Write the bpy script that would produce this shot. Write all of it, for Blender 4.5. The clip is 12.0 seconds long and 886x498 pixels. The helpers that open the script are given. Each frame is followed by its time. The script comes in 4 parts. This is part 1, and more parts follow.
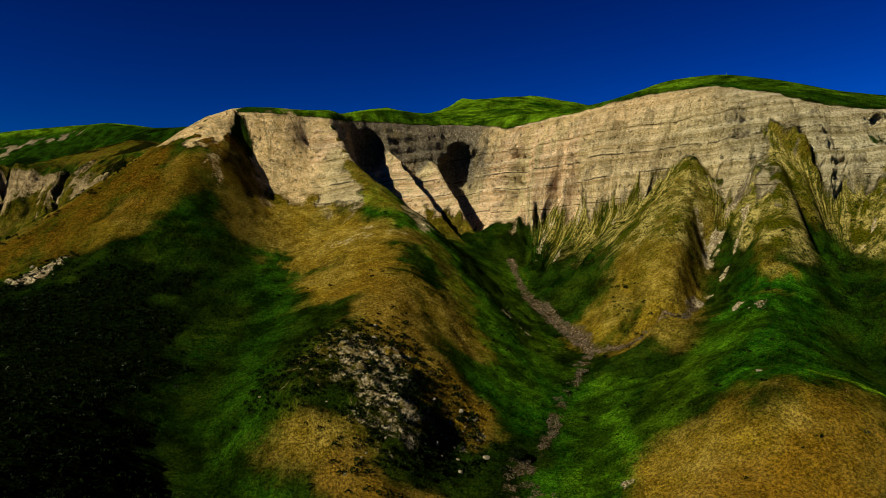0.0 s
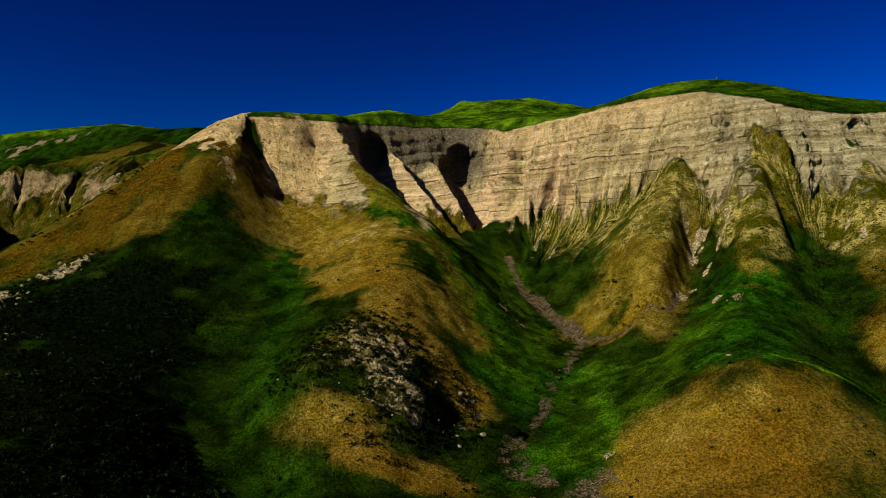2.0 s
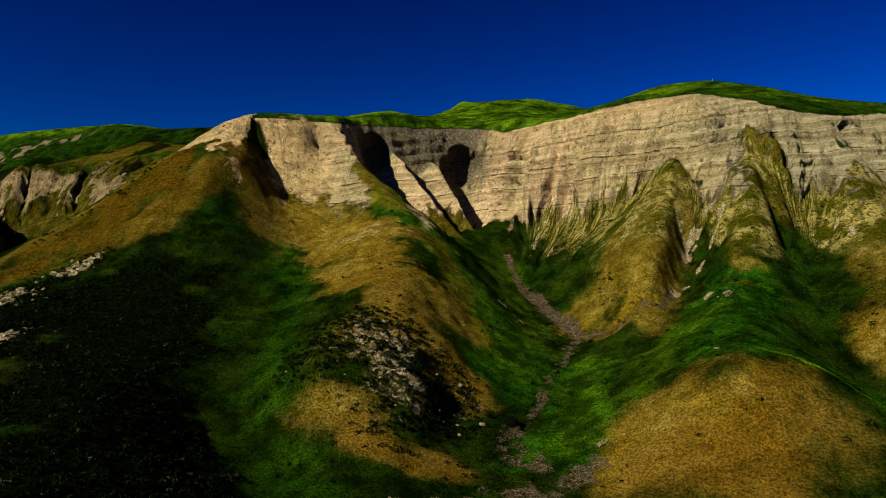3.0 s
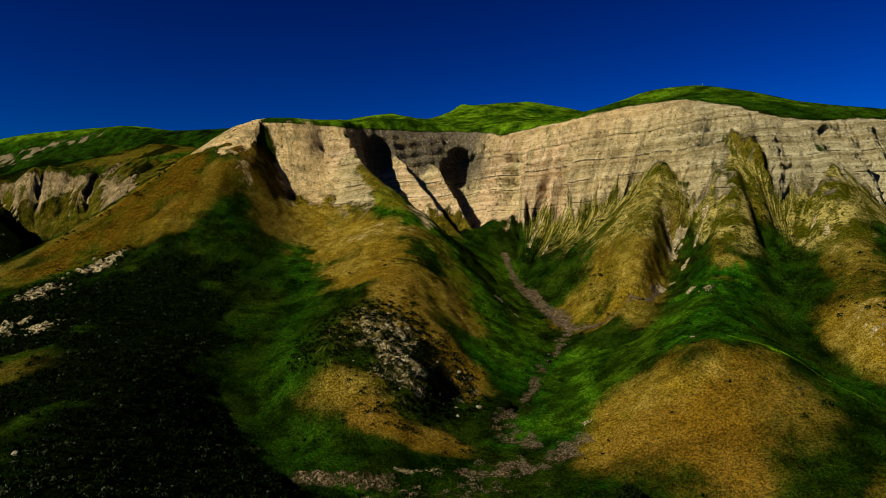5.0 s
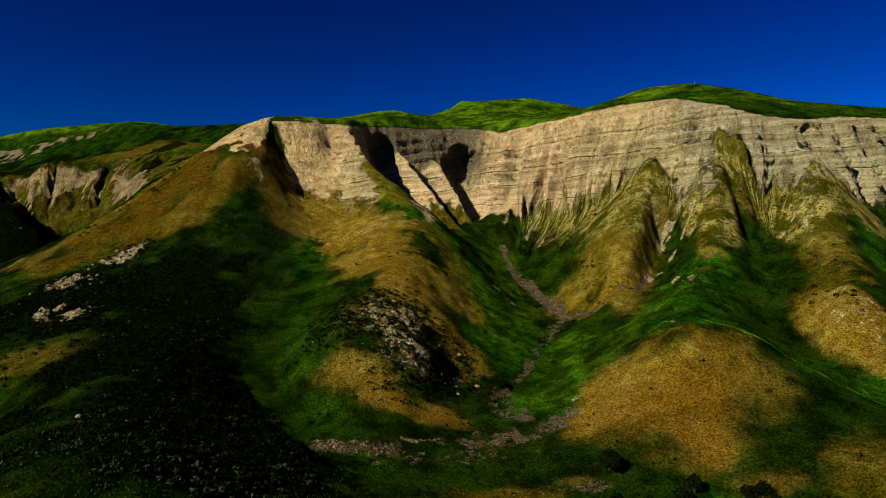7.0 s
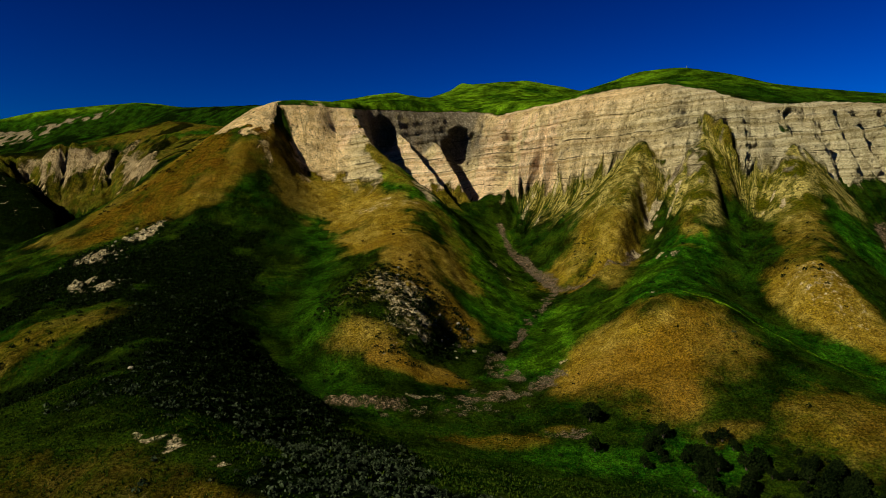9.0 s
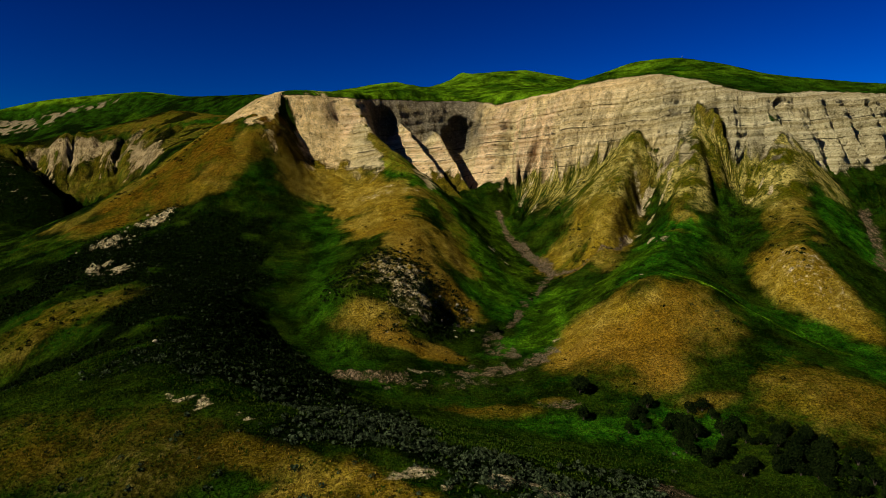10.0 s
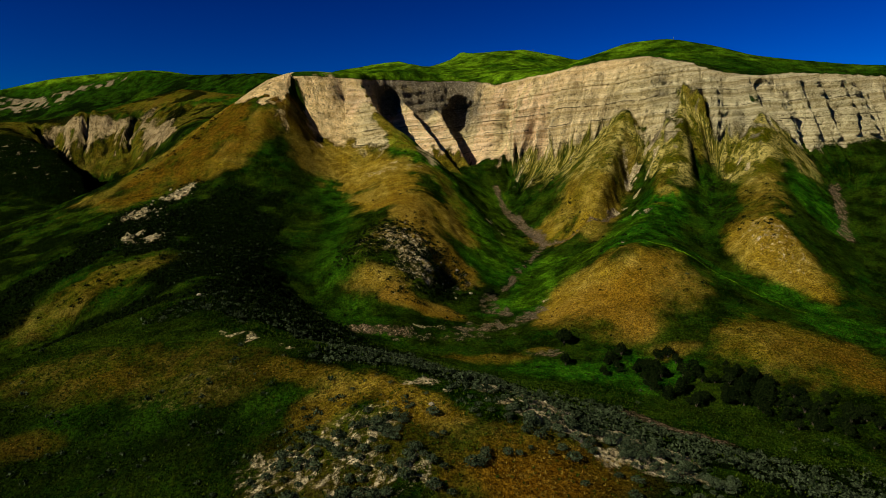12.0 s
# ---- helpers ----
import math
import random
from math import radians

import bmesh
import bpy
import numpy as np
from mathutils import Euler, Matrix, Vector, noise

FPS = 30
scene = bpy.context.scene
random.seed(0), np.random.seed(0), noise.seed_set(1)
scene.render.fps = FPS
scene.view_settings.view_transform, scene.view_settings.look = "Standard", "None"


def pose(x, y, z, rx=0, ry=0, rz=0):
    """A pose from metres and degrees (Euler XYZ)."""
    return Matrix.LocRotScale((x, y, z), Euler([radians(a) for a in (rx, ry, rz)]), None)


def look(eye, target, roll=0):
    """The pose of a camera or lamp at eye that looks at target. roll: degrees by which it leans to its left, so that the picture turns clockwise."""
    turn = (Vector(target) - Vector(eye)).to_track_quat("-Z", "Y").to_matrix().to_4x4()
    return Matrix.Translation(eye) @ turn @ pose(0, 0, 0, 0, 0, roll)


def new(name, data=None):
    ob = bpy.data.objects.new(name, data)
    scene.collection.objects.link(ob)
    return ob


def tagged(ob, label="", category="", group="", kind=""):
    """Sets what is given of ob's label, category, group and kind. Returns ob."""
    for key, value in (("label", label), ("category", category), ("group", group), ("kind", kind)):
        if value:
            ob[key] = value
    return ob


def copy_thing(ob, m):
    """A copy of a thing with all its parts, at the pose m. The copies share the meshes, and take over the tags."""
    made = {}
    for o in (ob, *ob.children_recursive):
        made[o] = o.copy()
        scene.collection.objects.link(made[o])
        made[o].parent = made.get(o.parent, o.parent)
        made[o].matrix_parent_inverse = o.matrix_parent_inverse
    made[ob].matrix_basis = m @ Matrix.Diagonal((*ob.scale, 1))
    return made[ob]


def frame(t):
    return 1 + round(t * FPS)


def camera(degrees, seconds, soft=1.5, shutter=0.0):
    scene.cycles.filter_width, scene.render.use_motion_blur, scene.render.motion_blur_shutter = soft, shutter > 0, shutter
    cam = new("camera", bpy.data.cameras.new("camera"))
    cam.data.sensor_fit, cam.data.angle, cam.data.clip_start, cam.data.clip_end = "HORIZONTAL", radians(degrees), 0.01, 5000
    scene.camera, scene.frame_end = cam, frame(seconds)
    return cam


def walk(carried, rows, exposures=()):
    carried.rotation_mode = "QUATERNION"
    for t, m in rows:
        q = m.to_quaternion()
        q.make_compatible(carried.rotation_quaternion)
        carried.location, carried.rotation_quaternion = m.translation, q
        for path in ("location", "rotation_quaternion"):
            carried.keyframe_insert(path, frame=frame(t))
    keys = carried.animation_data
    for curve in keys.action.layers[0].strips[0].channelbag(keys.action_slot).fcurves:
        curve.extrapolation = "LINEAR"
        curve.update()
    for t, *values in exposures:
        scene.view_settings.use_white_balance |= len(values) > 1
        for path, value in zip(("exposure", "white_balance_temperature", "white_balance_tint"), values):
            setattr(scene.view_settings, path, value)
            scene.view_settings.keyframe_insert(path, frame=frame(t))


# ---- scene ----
cam = camera(68.6, 12.0, soft=0.75)
METRES, EYE, TILT, LEAN, TURN = 90.0, 46.0, -2.2, 0.0, 0.0
ROWS = [
    (0.0, 0.0, 0.0, 0.0, 0.0, 0.0, -0.0),
    (0.5, -0.0002, -0.0374, -0.0019, 0.0, -0.01, 0.03),
    (1.0, -0.0001, -0.0722, -0.0028, 0.02, -0.02, 0.06),
    (1.5, -0.0001, -0.1079, -0.0033, 0.03, -0.08, 0.03),
    (2.0, -0.0005, -0.1395, -0.0043, 0.05, -0.12, 0.02),
    (2.5, -0.0011, -0.1742, -0.0057, 0.07, -0.18, -0.0),
    (3.0, -0.0014, -0.2064, -0.0076, 0.09, -0.19, 0.0),
    (5.0, -0.0005, -0.3489, -0.0127, 0.1, -0.22, 0.04),
    (5.5, -0.0003, -0.3853, -0.0134, 0.11, -0.26, 0.07),
    (6.0, -0.0009, -0.4226, -0.0132, 0.12, -0.36, 0.08),
    (6.5, -0.0017, -0.4579, -0.0133, 0.14, -0.55, 0.08),
    (7.0, -0.0019, -0.498, -0.014, 0.16, -0.83, 0.09),
    (9.0, -0.0023, -0.6659, -0.0211, 0.16, -2.57, 0.07),
    (9.5, -0.0015, -0.7139, -0.0259, 0.17, -3.05, 0.09),
    (10.0, -0.0009, -0.769, -0.0294, 0.17, -3.57, 0.1),
    (10.5, -0.0012, -0.8258, -0.0324, 0.18, -4.06, 0.11),
    (11.0, -0.0007, -0.8808, -0.0351, 0.21, -4.53, 0.12),
    (11.5, -0.0001, -0.9421, -0.0389, 0.23, -5.08, 0.12),
    (12.0, -0.0012, -0.9988, -0.0392, 0.24, -5.58, 0.1),
]
walk(cam, [(t, pose(0, 0, EYE, TILT, LEAN, TURN) @ pose(METRES * x, METRES * y, METRES * z, 90 + pitch, roll, yaw)) for t, x, y, z, yaw, pitch, roll in ROWS])

# ---- world and sun ----
SUN_FROM = Vector((-0.75, -0.53, 0.66)).normalized()
world = bpy.data.worlds.new("sky")
scene.world = world
world.use_nodes = True
wn, wl = world.node_tree.nodes, world.node_tree.links
sky = wn.new("ShaderNodeTexSky")
sky.sky_type, sky.sun_disc = "NISHITA", False
sky.sun_elevation = math.asin(SUN_FROM.z)
sky.sun_rotation = math.atan2(SUN_FROM.x, SUN_FROM.y)
sky.altitude, sky.air_density, sky.dust_density, sky.ozone_density = 900, 1.0, 0.1, 3.0
deep = wn.new("ShaderNodeMix")
deep.data_type, deep.blend_type = "RGBA", "MULTIPLY"
deep.inputs["Factor"].default_value = 1.0
deep.inputs["B"].default_value = (0.0, 0.36, 0.95, 1)
depth = wn.new("ShaderNodeGamma")
depth.inputs["Gamma"].default_value = 2.2
wl.new(sky.outputs[0], depth.inputs["Color"])
wl.new(depth.outputs[0], deep.inputs["A"])
wl.new(deep.outputs["Result"], wn["Background"].inputs["Color"])
wn["Background"].inputs["Strength"].default_value = 0.0031
sun = new("sun", bpy.data.lights.new("sun", "SUN"))
sun.data.energy, sun.data.angle, sun.data.color = 4.5, radians(0.53), (1.0, 0.97, 0.79)
sun.matrix_world = look(SUN_FROM * 100, (0, 0, 0))
scene.view_settings.exposure = 0.78

# ---- the lie of the land ----
# Ridges, gullies, rims and feet of the cliffs, each a short line of x, y, z in metres.
LINES = {
    "rim": [(-106, 255, 78), (-91, 250, 87), (-79, 247, 89), (-67, 254, 89.5), (-45, 269, 89.5), (-41, 286, 91.5), (-31, 294, 92), (-12, 304, 92.5), (8, 312, 93.5), (17, 309, 93), (29, 294, 89), (55, 279, 93), (76, 257, 96), (100, 240, 97), (118, 230, 92.5), (133, 220, 85.5), (147, 222, 85), (166, 232, 88), (190, 236, 88), (212, 236, 87), (300, 236, 82)],
    "left_ridge": [(-106, 255, 77), (-119, 250, 68), (-132, 246, 59), (-143, 238, 49), (-152, 230, 42), (-170, 215, 30),
                   (-185, 200, 21), (-194, 190, 17), (-230, 150, 2)],
    "prow_spur": [(-79, 246, 89), (-78, 237, 79), (-77, 220, 70), (-85, 198, 53), (-91, 180, 42), (-104, 177, 36), (-117, 177, 31), (-115, 148, 25),
                  (-101, 116, 18), (-79, 81, 15), (-65, 72, 16), (-50, 45, 17), (-38, 23, 17.5), (-24, 9, 16.4), (-4, -8, 16), (8, -8, 15)],
    "spur_east": [(8, -8, 15), (14, -10, 13), (22, -15, 11), (46, -22, 5), (80, -30, -2)],
    "spur_south": [(-4, -8, 16), (-8, -16, 14.5), (-6, -24, 12.5), (-4, -45, 5)],
    "prow_gully": [(-76, 245, 80), (-72, 243, 73), (-61, 234, 57), (-48, 202, 38), (-42, 165, 26), (-44, 143, 17), (-45.5, 122, 11), (-43, 108, 5), (-30, 92, 1), (-15, 76, 0)],
    "prow_face": [(-67, 250, 82), (-62, 243, 69), (-55, 236, 59)],
    "crest": [(-45, 268, 89), (-34, 247, 69), (-13, 212, 49), (-11, 175, 36), (-15, 155, 30), (-20, 138, 24), (-24, 122, 19)],
    "crest_face": [(-53, 258, 77), (-46, 237, 58), (-36, 208, 43)],
    "nose": [(-27, 115, 18), (-7, 115, 14), (2, 121, 6), (-10, 98, 3)],
    "main_gully": [(27, 262, 44), (26, 250, 35), (28, 228, 22), (34, 205, 16), (41, 178, 10), (30, 152, 6), (21, 130, 3), (13, 108, 0), (10, 90, -1.5), (0, 74, -2)],
    "alcove": [(-35, 284, 58), (-22, 287, 53), (-8, 292, 50), (8, 297, 48), (18, 284, 45)],
    "alcove_front": [(-26, 268, 56), (-14, 258, 50), (0, 246, 38), (12, 262, 43)],
    "alcove_wall": [(-42, 271, 78), (-36, 262, 66), (-22, 252, 56)],
    "cliff_foot": [(38, 262, 40), (48, 255, 43), (66, 240, 48), (76, 226, 58)],
    "rib_mid": [(84, 223, 68.2), (79, 208, 57), (72, 193, 44.3), (64.3, 179, 33), (57.4, 168, 24.4), (53.2, 162, 20.5)],
    "gully_mid": [(41, 178, 10), (45.6, 176, 12.6), (54.7, 170, 17), (65.3, 172, 21.3), (74, 186, 27.2), (81, 197, 35.7), (86.5, 204, 45.5), (89.5, 211, 54.4), (92, 220, 61.2)],
    "rib_east": [(107, 214, 71), (103, 202, 63), (99, 191, 54), (95, 182, 47), (90, 173, 39), (85.3, 165, 32.3), (80, 157, 28), (74, 145, 25.5), (66, 124, 22), (60, 114, 21), (54, 106, 20)],
    "knoll": [(46, 111, 14), (34, 106, 5), (27, 98, 1.5)],
    "knoll_lee": [(42.4, 152, 10.5), (48.8, 148, 12), (58.6, 150, 17), (67, 160, 22.5)],
    "knoll_front": [(54, 105, 20), (49, 89, 9), (50, 72, 0), (51, 61, -3.3)],
    "knoll_back": [(75, 107, 17), (88, 112, 11)],
    "trough": [(120, 204.5, 58), (116, 194, 42.5), (108, 172, 31), (99.7, 151, 21.7), (94, 132, 13), (100, 95, 4), (108, 80, 0), (118, 60, -3)],
    "rib_far_east": [(140, 218, 81), (138, 202, 66), (133, 190, 56), (129, 178, 46), (124, 163, 37.5), (116, 142, 31), (104, 125, 22.5), (112, 101, 7)],
    "gully_left": [(76.4, 237, 59), (66.7, 232, 49.6), (54.5, 224, 38), (42.7, 216, 27.5), (34.4, 207, 17.5)],
    "gully_far_east": [(157, 212, 60), (161.5, 189.5, 39.6), (160, 178.6, 34), (152, 161, 27), (149, 151, 21.5), (140, 130, 12), (134, 105, 3)],
    "foot_far_east": [(156, 208, 58), (184, 212, 57), (202, 214, 58), (300, 214, 56)],
    "slope_far_east": [(190, 180, 44), (185, 140, 24), (175, 100, 8), (240, 120, 20)],
    "flat": [(67, 78, 4.5), (82, 60, 3.4), (67, 57, -1), (56, 55, -3), (77, 40, -5), (44, 27, -4), (110, 25, -7)],
    "draw": [(-15, 70, -1), (5, 60, -3), (30, 48, -4), (50, 36, -5), (80, 20, -7), (130, -10, -10), (220, -40, -14)],
    "bank": [(-40, 57, 12.5), (-28, 66, 6), (-26, 80, 0.5)],
    "lee": [(20, 10, 7), (46, 10, -1)],
    "lee_west": [(-1, 48, 1.5), (-12, 40, 6.5), (-25, 28, 12)],
    "sage_slope": [(-65, 110, 17), (-55, 85, 14)],
    "near_shoulder": [(-48, 38, 17), (-60, 32, 14), (-67, 27, 13), (-71, 20, 12), (-78, 12, 10), (-100, -10, 2)],
    "near_bowl": [(-45, 11, 13.5), (-47, -2, 8.5), (-35, -3, 11.5), (-18, -8, 13), (-30, -25, 5), (-60, -20, 1)],
    "west_gully": [(-70, 62, 12), (-84, 68, 7), (-102, 75, 0), (-115, 58, -5), (-160, 40, -12)],
    "west_slope": [(-99, 85, 11), (-122, 112, 14), (-150, 140, 14)],
    "far_gully": [(-150, 275, 45), (-180, 270, 28), (-220, 260, 18), (-280, 240, 8)],
    "ledge": [(-400, 430, 70), (-326, 430, 78), (-279, 385, 74), (-266, 388, 75), (-252, 395, 77), (-241, 396, 74.5), (-230, 397, 72), (-197, 370, 68), (-161, 320, 65), (-132, 290, 66)],
    "ledge_foot": [(-281, 380, 52), (-260, 374, 41), (-243, 360, 27), (-228, 365, 40), (-209, 360, 48), (-183, 335, 54)],
    "west_knob": [(-345, 420, 73), (-330, 400, 74), (-297, 360, 67), (-250, 332, 50), (-226, 318, 36)],
    "west_draw": [(-243, 360, 27), (-234, 345, 24), (-212, 310, 20), (-190, 285, 17)],
    "mid_draw_a": [(-316, 565, 104), (-300, 490, 88), (-270, 450, 84)],
    "mid_draw_b": [(-236, 525, 110), (-205, 490, 103), (-160, 455, 97)],
    "mid_hill": [(-323, 425, 77.6), (-272, 412, 81), (-248, 430, 91), (-211, 440, 102.6), (-184, 425, 98.8), (-158, 390, 86), (-130, 345, 73)],
    "far_foot": [(-500, 540, 76), (-427, 540, 78), (-403, 555, 84.5), (-377, 560, 98), (-354, 575, 110.6), (-331, 590, 120.5)],
    "far_rim": [(-520, 570, 100), (-451, 580, 106), (-425, 594, 108), (-394, 592, 116), (-366, 600, 124.5), (-338, 605, 129.6)],
    "far_top": [(-520, 600, 112), (-470, 610, 120), (-435, 612, 126), (-400, 615, 132), (-356, 620, 139), (-316, 600, 136.4), (-288, 590, 129.4), (-235, 560, 128), (-194, 530, 125), (-161, 500, 122)],
    "plateau": [(-79, 264, 90), (-58, 280, 91), (-30, 330, 95), (20, 330, 93), (60, 310, 97), (0, 370, 104)],
    "back_hill": [(-80, 400, 111), (-36, 420, 121), (-14, 427, 116), (2, 436, 121.5), (12, 445, 131), (38, 449, 132), (64, 450, 134), (103, 440, 125), (140, 420, 112)],
    "east_hill": [(99, 345, 112.5), (116, 338, 119), (140, 325, 119), (158, 300, 111), (171, 285, 104), (188, 275, 100), (237, 270, 95), (330, 275, 80)],
    "east_apron": [(58, 289, 93.5), (83, 273, 97.5), (106, 249, 98), (123, 237, 92), (137, 228, 86.5), (168, 243, 88.5), (212, 247, 88)],
    "east_mid": [(95, 300, 104), (122, 278, 104), (150, 262, 98), (180, 258, 93)],
    "east_back": [(100, 385, 98), (150, 372, 98), (200, 335, 84), (260, 325, 76)],
    "back_behind": [(0, 500, 112), (64, 510, 116), (110, 490, 110)],
    "flank": [(7, 222, 36), (10, 198, 28.5), (13, 180, 22.5), (5, 150, 17)],
    "flank_top": [(-24, 250, 60), (-13, 238, 53), (-3, 228, 45)],
    "beyond": [(-500, 800, 90), (-100, 650, 90), (100, 600, 95), (300, 500, 60), (500, 400, 50)],
    "outer": [(-1200, 1600, 30), (0, 1800, 30), (1200, 1500, 30), (1500, 300, 20), (1200, -500, -20), (0, -700, -20), (-1200, -500, -20), (-1500, 500, 20)],
    "behind": [(-150, -120, -10), (0, -110, -8), (150, -130, -15)],
}


def resample(line, step):
    out = []
    for a, b in zip(line, line[1:]):
        a, b = np.array(a, float), np.array(b, float)
        n = max(1, int(np.hypot(*(b - a)[:2]) / step))
        out += [a + (b - a) * k / n for k in range(n)]
    return out + [np.array(line[-1], float)]


GRAD = np.random.RandomState(4).randn(4096, 2)
GRAD /= np.linalg.norm(GRAD, axis=1)[:, None]


def perlin(x, y, seed=0):
    xi, yi = np.floor(x).astype(np.int64), np.floor(y).astype(np.int64)
    xf, yf = x - xi, y - yi
    u, v = xf ** 3 * (xf * (xf * 6 - 15) + 10), yf ** 3 * (yf * (yf * 6 - 15) + 10)

    def corner(i, j):
        h = ((xi + i) * 73856093 ^ (yi + j) * 19349663 ^ seed * 83492791)
        g = GRAD[(h ^ (h >> 13)) & 4095]
        return g[..., 0] * (xf - i) + g[..., 1] * (yf - j)
    a, b, c, d = corner(0, 0), corner(1, 0), corner(0, 1), corner(1, 1)
    return (a + u * (b - a)) * (1 - v) + (c + u * (d - c)) * v


def fbm(x, y, size, octaves=4, seed=0, gain=0.5):
    total, amp = 0, 1.0
    for k in range(octaves):
        total = total + amp * perlin(x / size * 2 ** k + 17.3 * k, y / size * 2 ** k - 9.1 * k, seed + k)
        amp *= gain
    return total


def smooth(a, b, v):
    t = np.clip((v - a) / (b - a), 0, 1)
    return t * t * (3 - 2 * t)


pts = []
for key, line in LINES.items():
    pts += resample(line, 400 if key in ("outer", "beyond") else 14 if key.startswith(("far_", "ledge", "back")) else 5)
pts = np.array(pts)
_, first = np.unique(np.round(pts[:, :2] / 2.0), axis=0, return_index=True)
pts = pts[np.sort(first)]


def fit_surface(p):
    n = len(p)
    r = np.hypot(p[:, None, 0] - p[None, :, 0], p[:, None, 1] - p[None, :, 1])
    m = np.zeros((n + 3, n + 3))
    m[:n, :n] = -r + 0.08 * np.eye(n)
    m[:n, n], m[:n, n + 1], m[:n, n + 2] = 1, p[:, 0] / 100, p[:, 1] / 100
    m[n:, :n] = m[:n, n:].T
    return np.linalg.solve(m, np.append(p[:, 2], (0, 0, 0)))


WEIGHTS = fit_surface(pts)


def base_height(x, y):
    out = np.empty(x.size, np.float32)
    px, py, w = pts[:, 0].astype(np.float32), pts[:, 1].astype(np.float32), (-WEIGHTS[:-3]).astype(np.float32)
    fx, fy = x.ravel().astype(np.float32), y.ravel().astype(np.float32)
    for i in range(0, fx.size, 20000):
        s = slice(i, i + 20000)
        out[s] = np.sqrt((fx[s, None] - px) ** 2 + (fy[s, None] - py) ** 2) @ w
    out += WEIGHTS[-3] + WEIGHTS[-2] * fx / 100 + WEIGHTS[-1] * fy / 100
    return out.reshape(x.shape).astype(float)


def axis(stops):
    """Grid lines between stops of (place, spacing)."""
    vals = [stops[0][0]]
    for (a, da), (b, db) in zip(stops, stops[1:]):
        while vals[-1] < b - 1e-6:
            f = (vals[-1] - a) / (b - a)
            vals.append(min(b, vals[-1] + da * (db / da) ** f))
    return np.array(vals)


XS = axis([(-4200, 400), (-1200, 60), (-480, 4), (-200, 1.6), (-150, 0.8), (170, 0.8), (215, 1.2), (330, 5), (1200, 60), (4200, 400)])
YS = axis([(-3000, 400), (-300, 20), (-60, 1.6), (-35, 0.7), (120, 0.8), (200, 0.6), (207, 0.45), (276, 0.45), (282, 0.34), (312, 0.34), (318, 0.65), (330, 1.4), (480, 2.4), (640, 4), (1200, 60), (4600, 400)])
GX, GY = np.meshgrid(XS, YS)
Z0 = base_height(GX, GY)
dzy, dzx = np.gradient(Z0, YS, XS)
STEEP = np.hypot(dzx, dzy)



def field_at(field, x, y):
    i = np.clip(np.searchsorted(XS, x) - 1, 0, len(XS) - 2)
    j = np.clip(np.searchsorted(YS, y) - 1, 0, len(YS) - 2)
    fx, fy = (x - XS[i]) / (XS[i + 1] - XS[i]), (y - YS[j]) / (YS[j + 1] - YS[j])
    return (field[j, i] * (1 - fx) + field[j, i + 1] * fx) * (1 - fy) + (field[j + 1, i] * (1 - fx) + field[j + 1, i + 1] * fx) * fy


def line_distance(points):
    d = np.full(GX.shape, 1e9)
    for a, b in zip(points, points[1:]):
        ax, ay, bx, by = *a, *b
        l2 = max(1e-6, (bx - ax) ** 2 + (by - ay) ** 2)
        t = np.clip(((GX - ax) * (bx - ax) + (GY - ay) * (by - ay)) / l2, 0, 1)
        d = np.minimum(d, np.hypot(GX - ax - t * (bx - ax), GY - ay - t * (by - ay)))
    return d


# where the water that runs over each place comes from: a walk uphill to the crest or rim
UX, UY = GX.copy(), GY.copy()
slopes = (GY > 85) & (GY < 420) & (GX > -330) & (GX < 260)
ux, uy = GX[slopes], GY[slopes]
for k in range(34):
    gx, gy, gz = field_at(dzx, ux, uy), field_at(dzy, ux, uy), field_at(Z0, ux, uy)
    g = np.hypot(gx, gy) + 1e-6
    go = 3.0 * smooth(0.2, 0.4, g) * (1 - smooth(80, 88, gz))
    ux, uy = ux + go * gx / g, uy + go * gy / g
UX[slopes], UY[slopes] = ux, uy
for k in range(10):
    for f in (UX, UY):
        f[1:-1, 1:-1] = 0.5 * f[1:-1, 1:-1] + 0.125 * (f[:-2, 1:-1] + f[2:, 1:-1] + f[1:-1, :-2] + f[1:-1, 2:])
FLOW_X, FLOW_Y = UX.copy(), UY.copy()
UX, UY = UX + 1.6 * fbm(GX, GY, 8, 3, 67), UY + 1.6 * fbm(GX, GY, 8, 3, 68)
RILL = fbm(UX, UY, 10, 3, 71)
STREAK = 0.6 * fbm(UX, UY, 5, 3, 73) + 0.6 * fbm(FLOW_X, FLOW_Y, 2.2, 3, 74)

# ---- rock faces ----
warp = fbm(GX, GY, 30, 3, 11)
foot = np.interp(GX, [-112, -100, -88, -79, -70, -60, -45, -25, 0, 20, 27, 34, 46, 62, 72, 84, 90, 96, 102, 108, 113, 118, 125, 132, 138, 145, 155, 200],
                 [76, 75, 74, 72, 66, 58, 54, 50, 44, 44, 48, 51, 53, 55, 59, 69, 56, 54, 60, 75, 62, 56, 55, 58, 66, 58, 55, 55])
in_main = smooth(-114, -106, GX) * smooth(190, 205, GY) * (1 - smooth(320, 335, GY))
rim_z = np.interp(GX, [-106, -91, -79, -58, -45, -41, -34, -12, 8, 17, 29, 55, 76, 100, 118, 133, 166, 212], [78, 87, 88.8, 89.3, 89.3, 91, 91.8, 92.3, 93.3, 92.8, 89, 93, 96, 97, 92.3, 85.3, 88, 87])
under_rim = smooth(-0.4, 0.7, rim_z - Z0 + 1.0 * fbm(GX, GY, 9, 4, 76))
